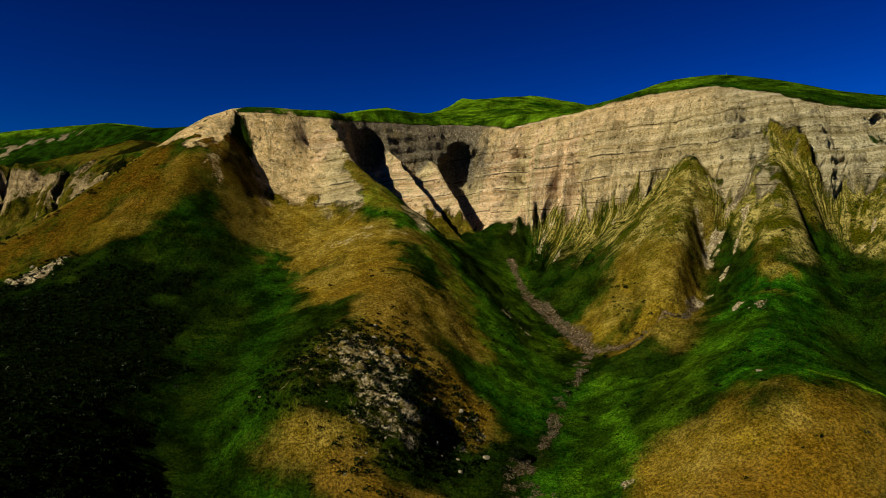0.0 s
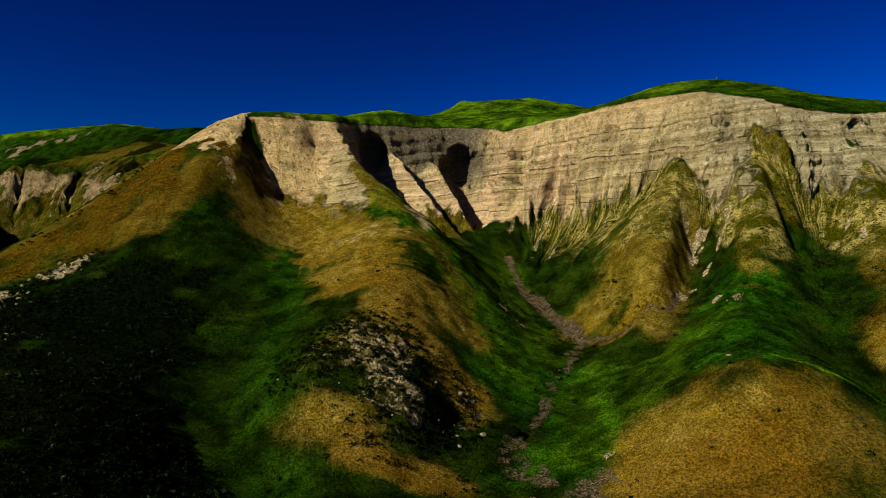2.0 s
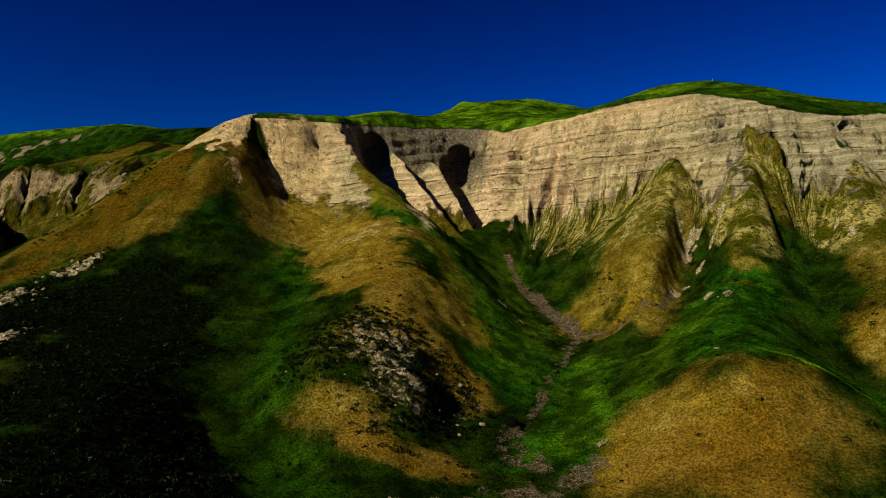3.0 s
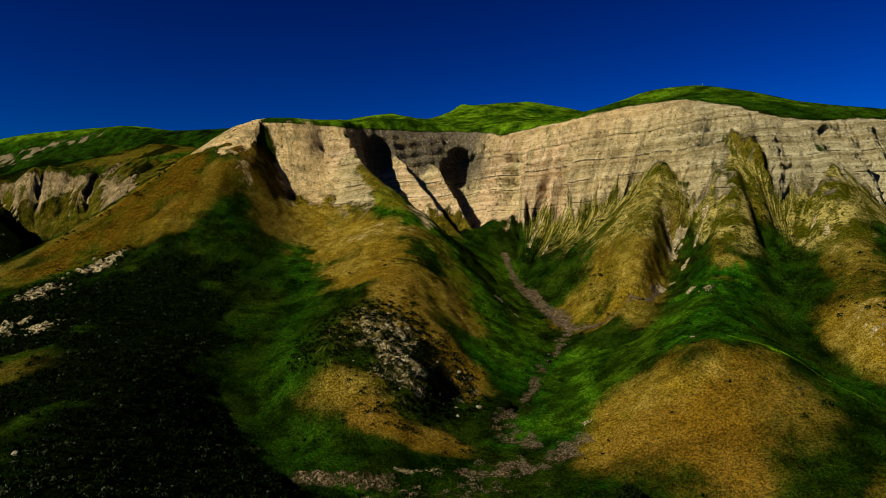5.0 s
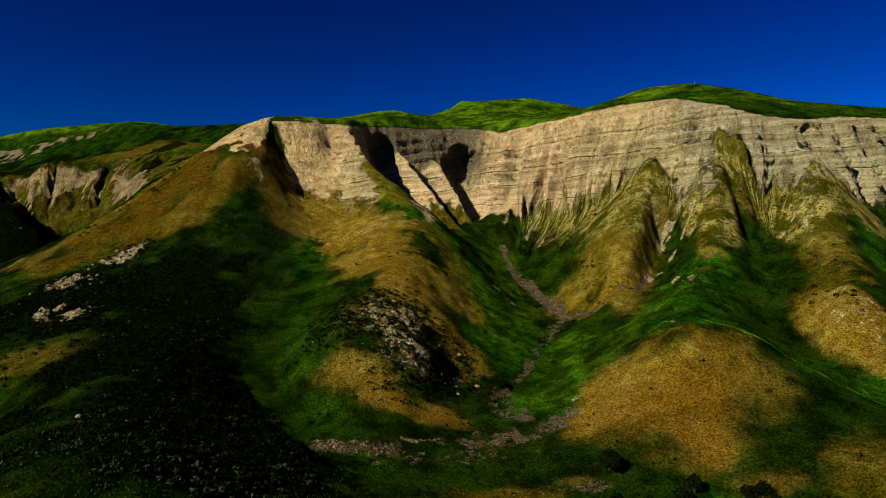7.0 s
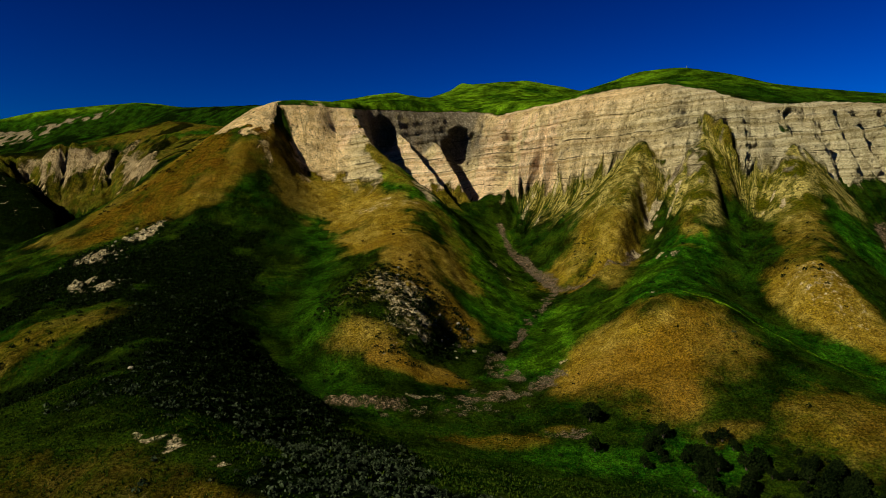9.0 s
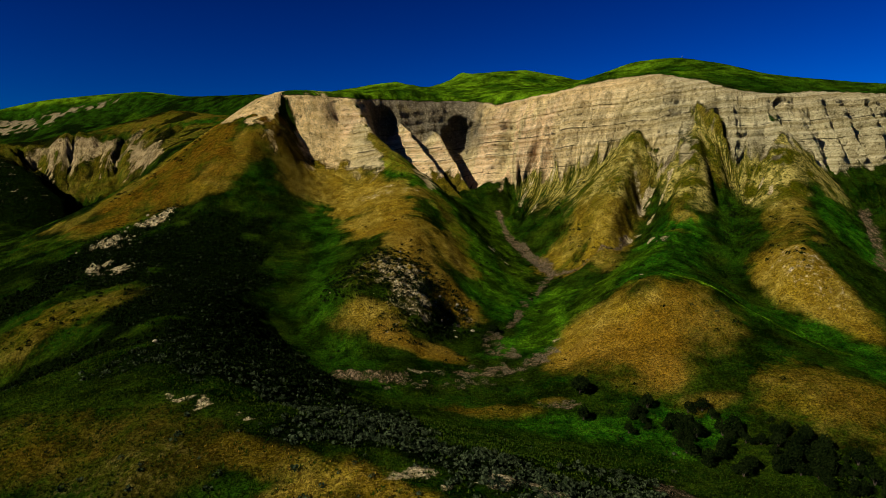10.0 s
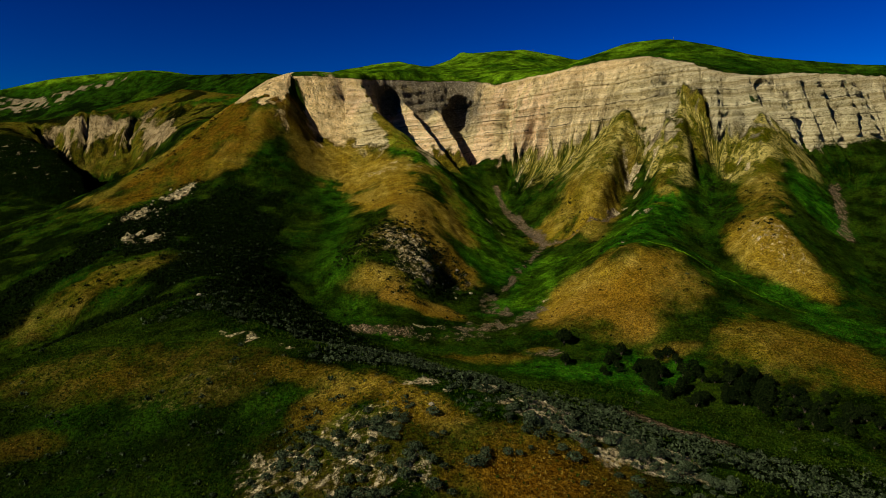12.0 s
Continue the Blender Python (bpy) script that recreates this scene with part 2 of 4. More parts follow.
main_cliff = in_main * under_rim * smooth(-9 - 9 * (1 - smooth(-36, -26, GX)), 5, Z0 - foot + 8 * STREAK + 5 * warp + 5 * fbm(GX, GY, 5, 3, 75))
left_cliff = smooth(320, 340, GY) * (1 - smooth(-185, -165, GX)) * smooth(-310, -280, GX) * smooth(50, 62, Z0 + 30 * STREAK + 20 * warp) * (1 - smooth(415, 430, GY))
ROCK = smooth(0.55, 1.0, STEEP + 0.25 * warp + 0.2 * fbm(GX, GY, 7, 3, 21)) * np.maximum(main_cliff, 0.62 * left_cliff)

# strata stand out as ledges, and water has cut flutes into the faces
Z = Z0.copy()
talus = smooth(165, 185, GY) * (1 - smooth(290, 300, GY)) * smooth(26, 34, GX) * (1 - smooth(175, 190, GX))
FLUTE = 1 - 2.6 * np.abs(fbm(FLOW_X + 0.6 * warp, FLOW_Y, 9, 2, 72)) - 1.2 * np.abs(fbm(FLOW_X, FLOW_Y, 4, 2, 77))
band = smooth(-34, -14, Z0 - foot) * (1 - smooth(4, 16, Z0 - foot))
Z += talus * band * 1.6 * (FLUTE - 0.3)

# flutes and rills at the foot of the cliff: height, width, and a line across the plan
CREASES = (
    (2.4, 5.0, [(62.4, 256), (55, 254), (47.3, 250), (39.9, 236)]), (-2.6, 4.0, [(64.8, 250), (58, 245), (49, 231), (42, 219)]),
    (2.0, 4.5, [(48.7, 262), (41, 260), (34.3, 243)]), (-2.4, 4.0, [(54, 257.5), (45, 254.6), (35.7, 236.6)]),
    (2.4, 4.5, [(74.5, 241), (66, 242), (55.5, 230), (45.5, 217)]), (-1.8, 3.0, [(39, 268), (33.6, 261), (31.3, 245)]),
    (-1.2, 3.0, [(78.7, 207), (80, 199.4), (80, 194)]), (1.2, 3.0, [(87, 219.5), (86.7, 208), (84, 200)]),
    (1.8, 3.0, [(98.7, 205.4), (91, 199.3), (82, 196)]), (-1.6, 2.5, [(101, 201), (93, 193), (86, 187)]),
    (-2.4, 3.5, [(108.5, 208.7), (107, 194), (104.4, 178)]), (1.8, 3.5, [(113.6, 211), (113, 201), (111, 190)]),
    (2.2, 4.0, [(128.7, 205.5), (122.3, 197.5), (117, 191.5)]), (-2.2, 3.5, [(131.7, 204), (126, 192), (118, 183)]),
    (-7, 6.0, [(-230.4, 390), (-225, 376), (-219, 362)]),
    (-4, 7.0, [(-262, 392), (-256, 380), (-250, 368)]))
for rise, width, crease in CREASES:
    Z += rise * np.maximum(0, 1 - line_distance(crease) / width) ** 1.3
calm = 1 - 0.85 * (1 - smooth(-48, -40, GX)) * smooth(-112, -100, GX)
calm = calm * (1 - 0.6 * smooth(-44, -40, GX) * (1 - smooth(16, 24, GX)))
calm = calm * smooth(0.5, 6, rim_z - Z0 + 100 * (GX < -115))
Z += ROCK * talus * smooth(0.9, 1.1, STEEP) * (1 - smooth(16, 30, Z0 - foot)) * 2.6 * (FLUTE - 0.3)
Z += ROCK * calm * (3.5 * fbm(UX, UY, 13, 3, 31) + 1.6 * STREAK + 1.3 * fbm(GX, GY, 3.5, 3, 33))
bed = Z - 0.13 * np.clip(GX, -60, 85) + 1.6 * fbm(GX, GY, 45, 3, 35)
Z += -ROCK * calm * (0.15 + 0.8 * smooth(-0.1, 0.4, fbm(GX, GY, 25, 3, 37))) * (0.75 * 6.3 / 6.283 * np.sin(6.283 * bed / 6.3) + 0.5 * 2.7 / 6.283 * np.sin(6.283 * bed / 2.7 + warp * 3))

Z += smooth(325, 345, GY) * (1 - smooth(398, 412, GY)) * smooth(-315, -290, GX) * (1 - smooth(-190, -175, GX)) * smooth(0.25, 0.5, STEEP) * (9 * RILL + 3 * STREAK)

# two fins of rock stand in front of the alcove
FIN = np.zeros(Z.shape)
for fin in ([(-26, 293, 81), (-19.5, 285, 74.2), (-13.8, 278, 67.4), (-7.4, 269, 59.3), (0.3, 259, 48.6), (9.1, 250, 38.3)],
            [(-7, 299, 76), (-1.9, 291, 71), (3.5, 279, 59.7), (8, 270, 51.7), (12.4, 260, 42.6)]):
    ridge = np.full(Z.shape, -99.0)
    for (ax, ay, az), (bx, by, bz) in zip(fin, fin[1:]):
        l2 = (bx - ax) ** 2 + (by - ay) ** 2
        t = np.clip(((GX - ax) * (bx - ax) + (GY - ay) * (by - ay)) / l2, 0, 1)
        dx, dy = GX - ax - t * (bx - ax), GY - ay - t * (by - ay)
        side = dx * (by - ay) - dy * (bx - ax)
        away = np.hypot(dx, dy)
        ridge = np.maximum(ridge, az + t * (bz - az) - np.where(side > 0, 1.25, 2.6) * away)
    ridge = ridge + 1.5 * fbm(GX, GY, 9, 4, 91) + 0.6 * fbm(GX, GY, 2.5, 3, 93)
    FIN = np.maximum(FIN, smooth(-1.5, 0.5, ridge - Z))
    Z = np.maximum(Z, ridge)

# grass climbs the ribs that stand out from the foot of the cliff
RIB = np.zeros(Z.shape)
for key, wide in (("rib_mid", 11), ("rib_east", 7), ("rib_far_east", 9)):
    crest_line = LINES[key][:6]
    top = crest_line[0][2]
    RIB = np.maximum(RIB, (1 - smooth(0.4 * wide, 1.3 * wide, line_distance([p[:2] for p in crest_line]) + 4 * warp)) * (1 - smooth(top - 6, top + 3, Z0 + 5 * STREAK)))

# earth: rills down the steeper slopes, hummocks and small bumps
soil = 1 - ROCK
near = smooth(-480, -200, GX) * (1 - smooth(330, 600, GX)) * smooth(-300, -60, GY) * (1 - smooth(480, 900, GY))
top_turf = 1 - 0.75 * smooth(84, 88, Z0) * smooth(220, 235, GY) * (1 - smooth(330, 360, GY))
Z += soil * near * top_turf * (0.9 * smooth(0.35, 0.8, STEEP) * fbm(GX, GY, 11, 3, 41) + 0.8 * fbm(GX, GY, 16, 3, 43) + 0.45 * fbm(GX, GY, 3.2, 3, 45))
Z += soil * (1 - near) * 4 * fbm(GX, GY, 120, 3, 47)

# the faces are undercut: beds stand out as lips, and a cave opens in the alcove
out_x, out_y = -dzx / (STEEP + 1e-6), -dzy / (STEEP + 1e-6)


def lip(v):
    t = v - np.floor(v)
    return smooth(0.0, 0.55, t) * (1 - smooth(0.86, 1.0, t))


bed = Z - 0.13 * np.clip(GX, -60, 85) + 1.6 * fbm(GX, GY, 45, 3, 35) + 0.5 * fbm(GX, GY, 6, 2, 36)
push = ROCK * calm * (1 - RIB) * smooth(0.9, 1.3, STEEP) * (2.6 * lip(bed / 5.3) + 1.1 * lip(bed / 2.1 + warp)) * (0.15 + 0.8 * smooth(-0.1, 0.35, fbm(GX, GY, 18, 3, 38)))
cave = (1 - smooth(0.6, 1.0, np.hypot((GX - 8.5) / 11.0, (Z - 72) / 12.5) + 0.25 * fbm(GX, Z, 5, 3, 81))) * smooth(288, 293, GY) * (1 - smooth(311, 313, GY))
cave = cave + 0.8 * (1 - smooth(0.5, 1.0, np.hypot((GX + 33) / 9.0, (Z - 76) / 13.0))) * smooth(284, 288, GY) * (1 - smooth(298, 302, GY))
ridge_in = 1 - 2.4 * np.abs(fbm(FLOW_X + 0.5 * warp, FLOW_Y, 17, 3, 87))
down = 1 - smooth(0.15, 0.95, (Z0 - foot) / (rim_z - foot + 1e-6))
face = ROCK * smooth(0.9, 1.3, STEEP) * smooth(20, 30, GX) * (1 - RIB)
push = push + face * ((0.3 + 0.7 * down) * 9.0 * (ridge_in - 0.4) * smooth(0, 8, rim_z - Z0) + 1.0 * smooth(0, 4, rim_z - Z0) * fbm(GX, Z, 4, 3, 88))
alcove_band = smooth(-40, -34, GX) * (1 - smooth(20, 28, GX)) * smooth(284, 290, GY) * smooth(76, 81, Z) * (1 - smooth(90, 91.5, Z))
push = push - 7.0 * np.maximum(0, 1 - line_distance([(146, 222), (144.5, 214), (144, 206)]) / 2.6) * smooth(55, 60, Z) * (1 - smooth(80, 84, Z))
push = push + FIN * (1.6 * fbm(GX, Z, 6, 3, 89) + 0.5 * fbm(GX, Z, 2, 2, 90))
push = push + alcove_band * 1.3 * (fbm(GX + 0.2 * Z, 0.35 * Z, 7, 3, 84) + 0.35 * fbm(GX, Z, 2.5, 3, 85))
PX, PY = GX + push * out_x, GY + push * out_y + 11 * cave

# cut bank of the dry stream: a low earth wall
cut_y = 82.5 + 0.3 * np.clip(GX + 14, 0, 20) + 2.0 * fbm(GX, GX * 0, 9, 3, 51)
in_cut = smooth(-29, -26, GX) * (1 - smooth(-11, -6, GX)) * smooth(66, 76, GY) * (1 - smooth(94, 108, GY))
Z += in_cut * (2.6 * smooth(-0.8, 0.8, GY - cut_y) - 1.2)
CUT = in_cut * (1 - smooth(0.6, 1.1, np.abs(GY - cut_y)))


def along(points, width, soft=0.6):
    """1 on a line, falling off beyond its width."""
    return 1 - smooth(width * (1 - soft), width * (1 + soft), line_distance(points) + edge * width * 0.9)


def patch(cx, cy, rx, ry, turn=0.0):
    """1 inside an oval of ground, with a ragged edge."""
    c, s = math.cos(radians(turn)), math.sin(radians(turn))
    u, v = ((GX - cx) * c + (GY - cy) * s) / rx, (-(GX - cx) * s + (GY - cy) * c) / ry
    return 1 - smooth(0.45, 1.5, np.hypot(u, v) + 0.6 * edge)


def most(*fields):
    out = fields[0]
    for f in fields[1:]:
        out = np.maximum(out, f)
    return out


edge = fbm(GX, GY, 14, 4, 61) + 0.7 * STREAK * smooth(150, 170, GY)
fleck = fbm(GX, GY, 5, 3, 63)

# what grows or lies where; some masks also carry painted light or shade
DRY = 0.9 * most(0.5 * along([(-4, 204), (4, 182), (3, 160)], 5), 0.55 * along([(-40, 255), (-30, 238), (-18, 220)], 7), 0.5 * along([(109, 217), (112, 210), (110, 196)], 5), 0.5 * patch(-205, 424, 55, 24), 0.62 * along([(80, 214), (68, 200), (54, 190), (47, 186)], 11), 0.5 * FIN, 0.75 * along([(66, 182), (59, 170), (53, 168)], 8), 0.95 * along([(-66, 222), (-52, 214), (-38, 200), (-24, 190)], 14), 0.4 * along([(-104, 225), (-118, 212), (-130, 200)], 14), 0.4 * smooth(330, 350, GY) * (1 - smooth(-170, -150, GX)) * (1 - smooth(395, 405, GY)) * smooth(30, 40, Z0), 
    0.6 * patch(-16, 126, 12, 14), 0.52 * along([(-101, 218), (-107, 208), (-114, 199), (-121, 191), (-134, 180)], 12), 0.6 * along([(-86, 215), (-88, 203), (-95, 190)], 8), 0.45 * along([(-58, 8), (-43, 7), (-32, 2)], 5), 0.55 * patch(-58, -4.5, 6, 3), 0.9 * along([(-17, 101), (-9, 99), (0, 101)], 4), 0.8 * patch(8, -24, 9, 5), 0.55 * patch(10, -18, 8, 6), 0.6 * along([(-26, 4), (-14, -3), (-11, -8)], 2.5), 0.4 * patch(-12, -18, 11, 9), 0.6 * RIB * smooth(-0.2, 0.3, fleck + warp),
    0.9 * patch(47, 93, 18, 18), patch(36, 96, 9, 11), 0.55 * patch(62, 94, 14, 14),
    patch(108, 118, 9, 22, 12), 0.55 * patch(84, 62, 22, 14, -15), 0.55 * patch(57, 66, 8, 3.5), 0.55 * patch(96, 50, 12, 8),
    along([(-30, 170), (-14, 160), (-10, 140), (0, 128)], 9), 0.8 * along([(-8, 165), (6, 155)], 7), 0.9 * patch(-22, 106, 9, 6),
    patch(-8, 97, 10, 3.5), 0.75 * along([(-50, 237), (-36, 208), (-24, 180)], 10),
    0.6 * along([(-106, 245), (-119, 230), (-136, 205), (-150, 190)], 10), 0.6 * along([(-82, 215), (-93, 185)], 7),
    0.42 * along([(-84, 98), (-96, 90), (-106, 82)], 11), 0.35 * along([(-68, 13), (-45, 12), (-30, 3)], 6),
    0.8 * along([(-16, -8), (-10, -4), (0, -14)], 4), 0.6 * patch(10, -22, 12, 9), 0.5 * patch(10, 68, 10, 3.5), 0.5 * patch(24, 72, 4, 1.5),
    0.6 * along([(56, 160), (62, 178)], 7), 0.4 * along([(88, 172), (100, 195)], 5),
    0.45 * along([(125, 178), (112, 140)], 6), 0.4 * along([(139, 205), (128, 182)], 5), 0.4 * patch(-10, -70, 60, 25))
LUSH = most(0.25 * along([(-78, 205), (-72, 185), (-64, 165)], 14), 
    0.42 * along([(-36, 106), (-28, 92), (-22, 86)], 11), 0.42 * along([(-42, 165), (-43, 140), (-38, 115)], 7), along([(34, 150), (28, 122), (22, 105)], 9),
    along([(83, 164), (66, 130), (60, 118)], 11), along([(88, 112), (100, 95), (108, 80)], 10), along([(-20, 225), (0, 195), (18, 165), (14, 140)], 10),
    patch(40, 58, 22, 10), 0.5 * patch(-46, 0, 16, 9), 0.45 * patch(-24, -6, 9, 5), 0.5 * along([(-60, 225), (-52, 200), (-46, 170)], 9),
    0.35 * along([(115, 205), (110, 185), (98, 150)], 6), along([(150, 190), (140, 150)], 8),
    0.45 * smooth(225, 232, GY) * smooth(84, 88, Z0) * (1 - ROCK), 0.4 * smooth(330, 350, GY) * smooth(-140, -100, GX), 0.2 * smooth(330, 350, GY) * smooth(-150, -130, GX))
# Sage ground, plus shade painted over shaded slopes, valleys and far hills.
SAGE_AND_SHADE = most(0.45 * smooth(400, 430, GY) * (1 - smooth(-150, -130, GX)) * (1 - smooth(590, 602, GY)), 0.9 * along([(-112, 118), (-122, 100), (-128, 84)], 12), 
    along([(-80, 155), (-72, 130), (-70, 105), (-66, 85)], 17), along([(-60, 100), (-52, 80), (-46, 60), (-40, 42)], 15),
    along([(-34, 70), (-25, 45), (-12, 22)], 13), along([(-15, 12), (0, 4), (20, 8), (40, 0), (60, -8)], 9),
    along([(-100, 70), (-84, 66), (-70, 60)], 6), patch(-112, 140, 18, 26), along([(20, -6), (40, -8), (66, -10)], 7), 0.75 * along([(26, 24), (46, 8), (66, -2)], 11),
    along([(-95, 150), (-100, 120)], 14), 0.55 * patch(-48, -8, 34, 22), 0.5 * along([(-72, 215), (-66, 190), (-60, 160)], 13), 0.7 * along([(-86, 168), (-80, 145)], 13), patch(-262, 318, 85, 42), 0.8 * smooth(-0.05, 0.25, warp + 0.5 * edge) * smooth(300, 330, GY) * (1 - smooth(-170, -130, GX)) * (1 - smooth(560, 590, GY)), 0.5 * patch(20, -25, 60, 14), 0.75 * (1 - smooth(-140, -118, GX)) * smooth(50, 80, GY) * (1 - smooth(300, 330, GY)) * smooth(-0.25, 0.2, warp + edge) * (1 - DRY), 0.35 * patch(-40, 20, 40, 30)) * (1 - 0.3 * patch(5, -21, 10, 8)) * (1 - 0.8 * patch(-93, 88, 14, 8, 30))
PALE = 0.72 * most(0.55 * patch(-24, 197, 15, 7), 1.1 * along([(97, 207.6), (88.5, 203), (79, 194)], 1.6) * smooth(-0.5, 0.0, fleck), 0.7 * along([(62, 256), (55, 254), (47, 250), (41, 240)], 1.4) * smooth(-0.3, 0.2, fleck), 0.7 * along([(48.7, 262), (41, 260), (35, 245)], 1.4) * smooth(-0.3, 0.2, fleck), 0.6 * along([(74.5, 241), (66, 242), (56, 230)], 1.3) * smooth(-0.3, 0.2, fleck), 0.9 * along([(129, 192), (123, 186), (119, 184)], 1.3) * smooth(-0.4, 0.1, fleck), 0.7 * along([(80, 204), (80, 197)], 0.9), 
    0.3 * CUT, 0.7 * along([(-9, 86), (-4, 88), (0, 88.5)], 1.0) * smooth(-0.2, 0.1, fleck), 0.76 * patch(-15, 124, 13, 15), 1.2 * along([(-5, -5), (-2, -3)], 2.0), 0.8 * along([(0, -6), (7, -6)], 1.2) * smooth(-0.2, 0.1, fleck), 1.15 * along([(5, -5.5), (11, -8.5), (15, -9.5), (21, -12.5), (28, -14)], 5.5) * smooth(-0.3, 0.15, fleck),
    0.66 * patch(-11, -17, 6, 8), 0.6 * patch(-18, -19, 8, 4, -20), 0.55 * patch(-7, -24, 8, 4), along([(-38, 20), (-32, 14), (-24, 9)], 1.4) * smooth(-0.1, 0.2, fleck),
    0.9 * patch(-109, 171, 7, 6), 0.9 * patch(-115, 150, 7, 8), 0.85 * patch(-103, 124, 9, 11) * smooth(-0.2, 0.1, fleck), 0.55 * patch(-262, 318, 60, 30) * smooth(0.1, 0.35, fleck), 0.9 * along([(70, 177), (84, 190), (92, 198)], 1.4) * smooth(-0.3, 0.1, fleck),
    0.85 * along([(26.5, 101.5), (30, 105.5)], 1.7) * smooth(-0.3, 0.1, fleck), patch(75, 157, 3, 6) * smooth(-0.05, 0.2, fleck), 0.9 * along([(123, 178), (127, 184)], 1.2) * smooth(-0.3, 0.1, fleck), 0.5 * patch(110, 122, 8, 15, 12),
    patch(1, 121, 7, 6) * smooth(0.0, 0.3, fleck), patch(20, 187, 6, 10, 40) * smooth(0.1, 0.3, fleck))
BED = most(0.6 * CUT, 0.66 * along([(26, 246), (28, 228), (34, 205), (41, 180)], 2.0), 0.65 * along([(41, 180), (52, 168), (60, 166), (70, 178)], 1.2), 0.6 * along([(41, 179), (33, 159), (28, 148), (23, 134), (16, 116)], 1.5) * smooth(-0.25, 0.1, fleck),
           0.6 * along([(16, 120), (13, 111), (17, 103), (22, 98), (27, 101)], 3.6) * smooth(-0.3, 0.2, fleck), 0.6 * along([(4, 89), (10, 91), (17, 93), (23, 95), (28, 100)], 2.6) * smooth(-0.5, 0.0, fleck), 0.3 * patch(2, 82, 14, 4), 0.55 * along([(161, 182), (144, 142)], 3),
           along([(46, 18), (36, 26)], 4) * 0.6, 0.5 * patch(26, 70, 5, 1.6))
YELLOW = most(smooth(160, 172, GY) * smooth(30, 45, GX) * (1 - smooth(150, 165, GX)) * (1 - smooth(-2, 10, Z0 - foot)) * smooth(-30, -8, Z0 - foot) * (0.8 + 0.6 * STREAK + 0.4 * fleck),
              patch(-38, 2, 10, 5) * 0.3)
# Fresh grass; also paints sunlight on the far crest and lightens shaded flanks.
FRESH_AND_LIT = most(0.4 * along([(-16, 222), (0, 196), (12, 172), (12, 148)], 9), 0.4 * along([(24, 236), (20, 212), (24, 190), (27, 165)], 9), smooth(240, 262, GY) * smooth(86, 91, Z0) * smooth(-85, -60, GX) * (0.52 + 0.6 * warp + 0.4 * edge) * (1 - 0.45 * smooth(110, 140, GX)),
             smooth(600, 612, GY) * (0.6 + 0.4 * warp), 0.35 * along([(-300, 560), (-262, 500), (-240, 470)], 12), 0.42 * along([(38, 152), (31, 126), (25, 110)], 8), 0.4 * along([(66, 148), (50, 135), (40, 118)], 8), 0.9 * along([(64, 112), (75, 107), (88, 100), (102, 91)], 0.7))
RUST = most(0.5 * patch(-205, 424, 55, 24), 0.3 * patch(-12, -18, 11, 9), patch(9, -23, 10, 8), 0.6 * patch(10, -17, 8, 6), 0.35 * along([(-58, 8), (-43, 7), (-32, 2)], 5), 0.5 * patch(-58, -4.5, 7, 4), 0.5 * along([(-17, 101), (-9, 99), (0, 101)], 6), 0.4 * along([(-16, 160), (-12, 145), (2, 128)], 9), 0.55 * patch(46, 86, 17, 13), 0.45 * patch(62, 92, 12, 12), 0.6 * patch(98, 52, 18, 12), 0.95 * along([(-96, 228), (-110, 212), (-130, 192)], 17), 0.5 * along([(-86, 215), (-92, 195)], 8), 0.7 * patch(4, 69, 8, 3))
PLAIN = most(1 - smooth(-52, -40, GX), 0.75 * (1 - smooth(6, 14, rim_z - Z0 + 8 * warp)) * smooth(-114, -106, GX))
PINK = patch(0, 270, 45, 34) * (0.75 + 0.5 * fleck) + 0.5 * patch(60, 255, 40, 30) + 0.3 * patch(-80, 245, 40, 28)
# Painted shade: darkens the alcove's rock colour; also tones down the far ledges.
SHADE_TINT = 0.5 * (1 - smooth(-190, -165, GX)) * smooth(300, 330, GY) * (1 - smooth(440, 460, GY)) + 0.9 * smooth(540, 560, GY) + smooth(-44, -38, GX) * (1 - smooth(18, 27, GX + 6 * fleck)) * smooth(280, 285, GY) * smooth(60, 74, Z0 + 10 * edge)
CRAG = most(patch(-109, 171, 7, 6), patch(-115, 150, 7, 8), patch(-103, 124, 9, 11), 0.8 * patch(-14, 124, 12, 14), 0.7 * patch(76, 156, 4, 7))
Z += CRAG * (4.0 * np.abs(fbm(GX, GY, 4.5, 3, 95)) - 0.3)
GREY = smooth(60, 130, GX + 8 * edge)

# rock runs on in the bare fins and along the distant rim
BARE = most(smooth(-114, -106, GX) * (1 - smooth(-80, -76, GX)) * smooth(71, 78, Z0 + 5 * fleck) * (1 - smooth(252, 258, GY)), 0.75 * along([(-60, 250), (-48, 245)], 8))
FAR_ROCK = most(along([(-470, 572), (-423, 582), (-390, 583)], 13), along([(-392, 588), (-366, 597), (-338, 604)], 6)) * smooth(-0.15, 0.15, fbm(GX, GY, 8, 4, 97) + 0.4 * edge)
ROCK = ROCK * most(smooth(-84, -78, GX), 1.0 * (GX < -130))
ROCK = ROCK * (1 - 0.85 * along([(-76, 241), (-71, 229), (-66, 213)], 5.5))
ROCK = ROCK * (1 - RIB * (0.7 - 0.55 * smooth(0, 22, Z0 - foot + 12 * STREAK + 10 * warp) - 0.4 * STREAK - 0.4 * fleck))
YELLOW = most(YELLOW, 0.5 * RIB * (0.6 + 0.6 * STREAK + 0.5 * fleck) * smooth(24, 40, Z0))
ROCK = ROCK * (1 - (1 - smooth(-36, -30, GX)) * smooth(-72, -68, GX) * (0.5 - 0.5 * smooth(44, 74, Z0 + 10 * warp + 6 * fleck)))
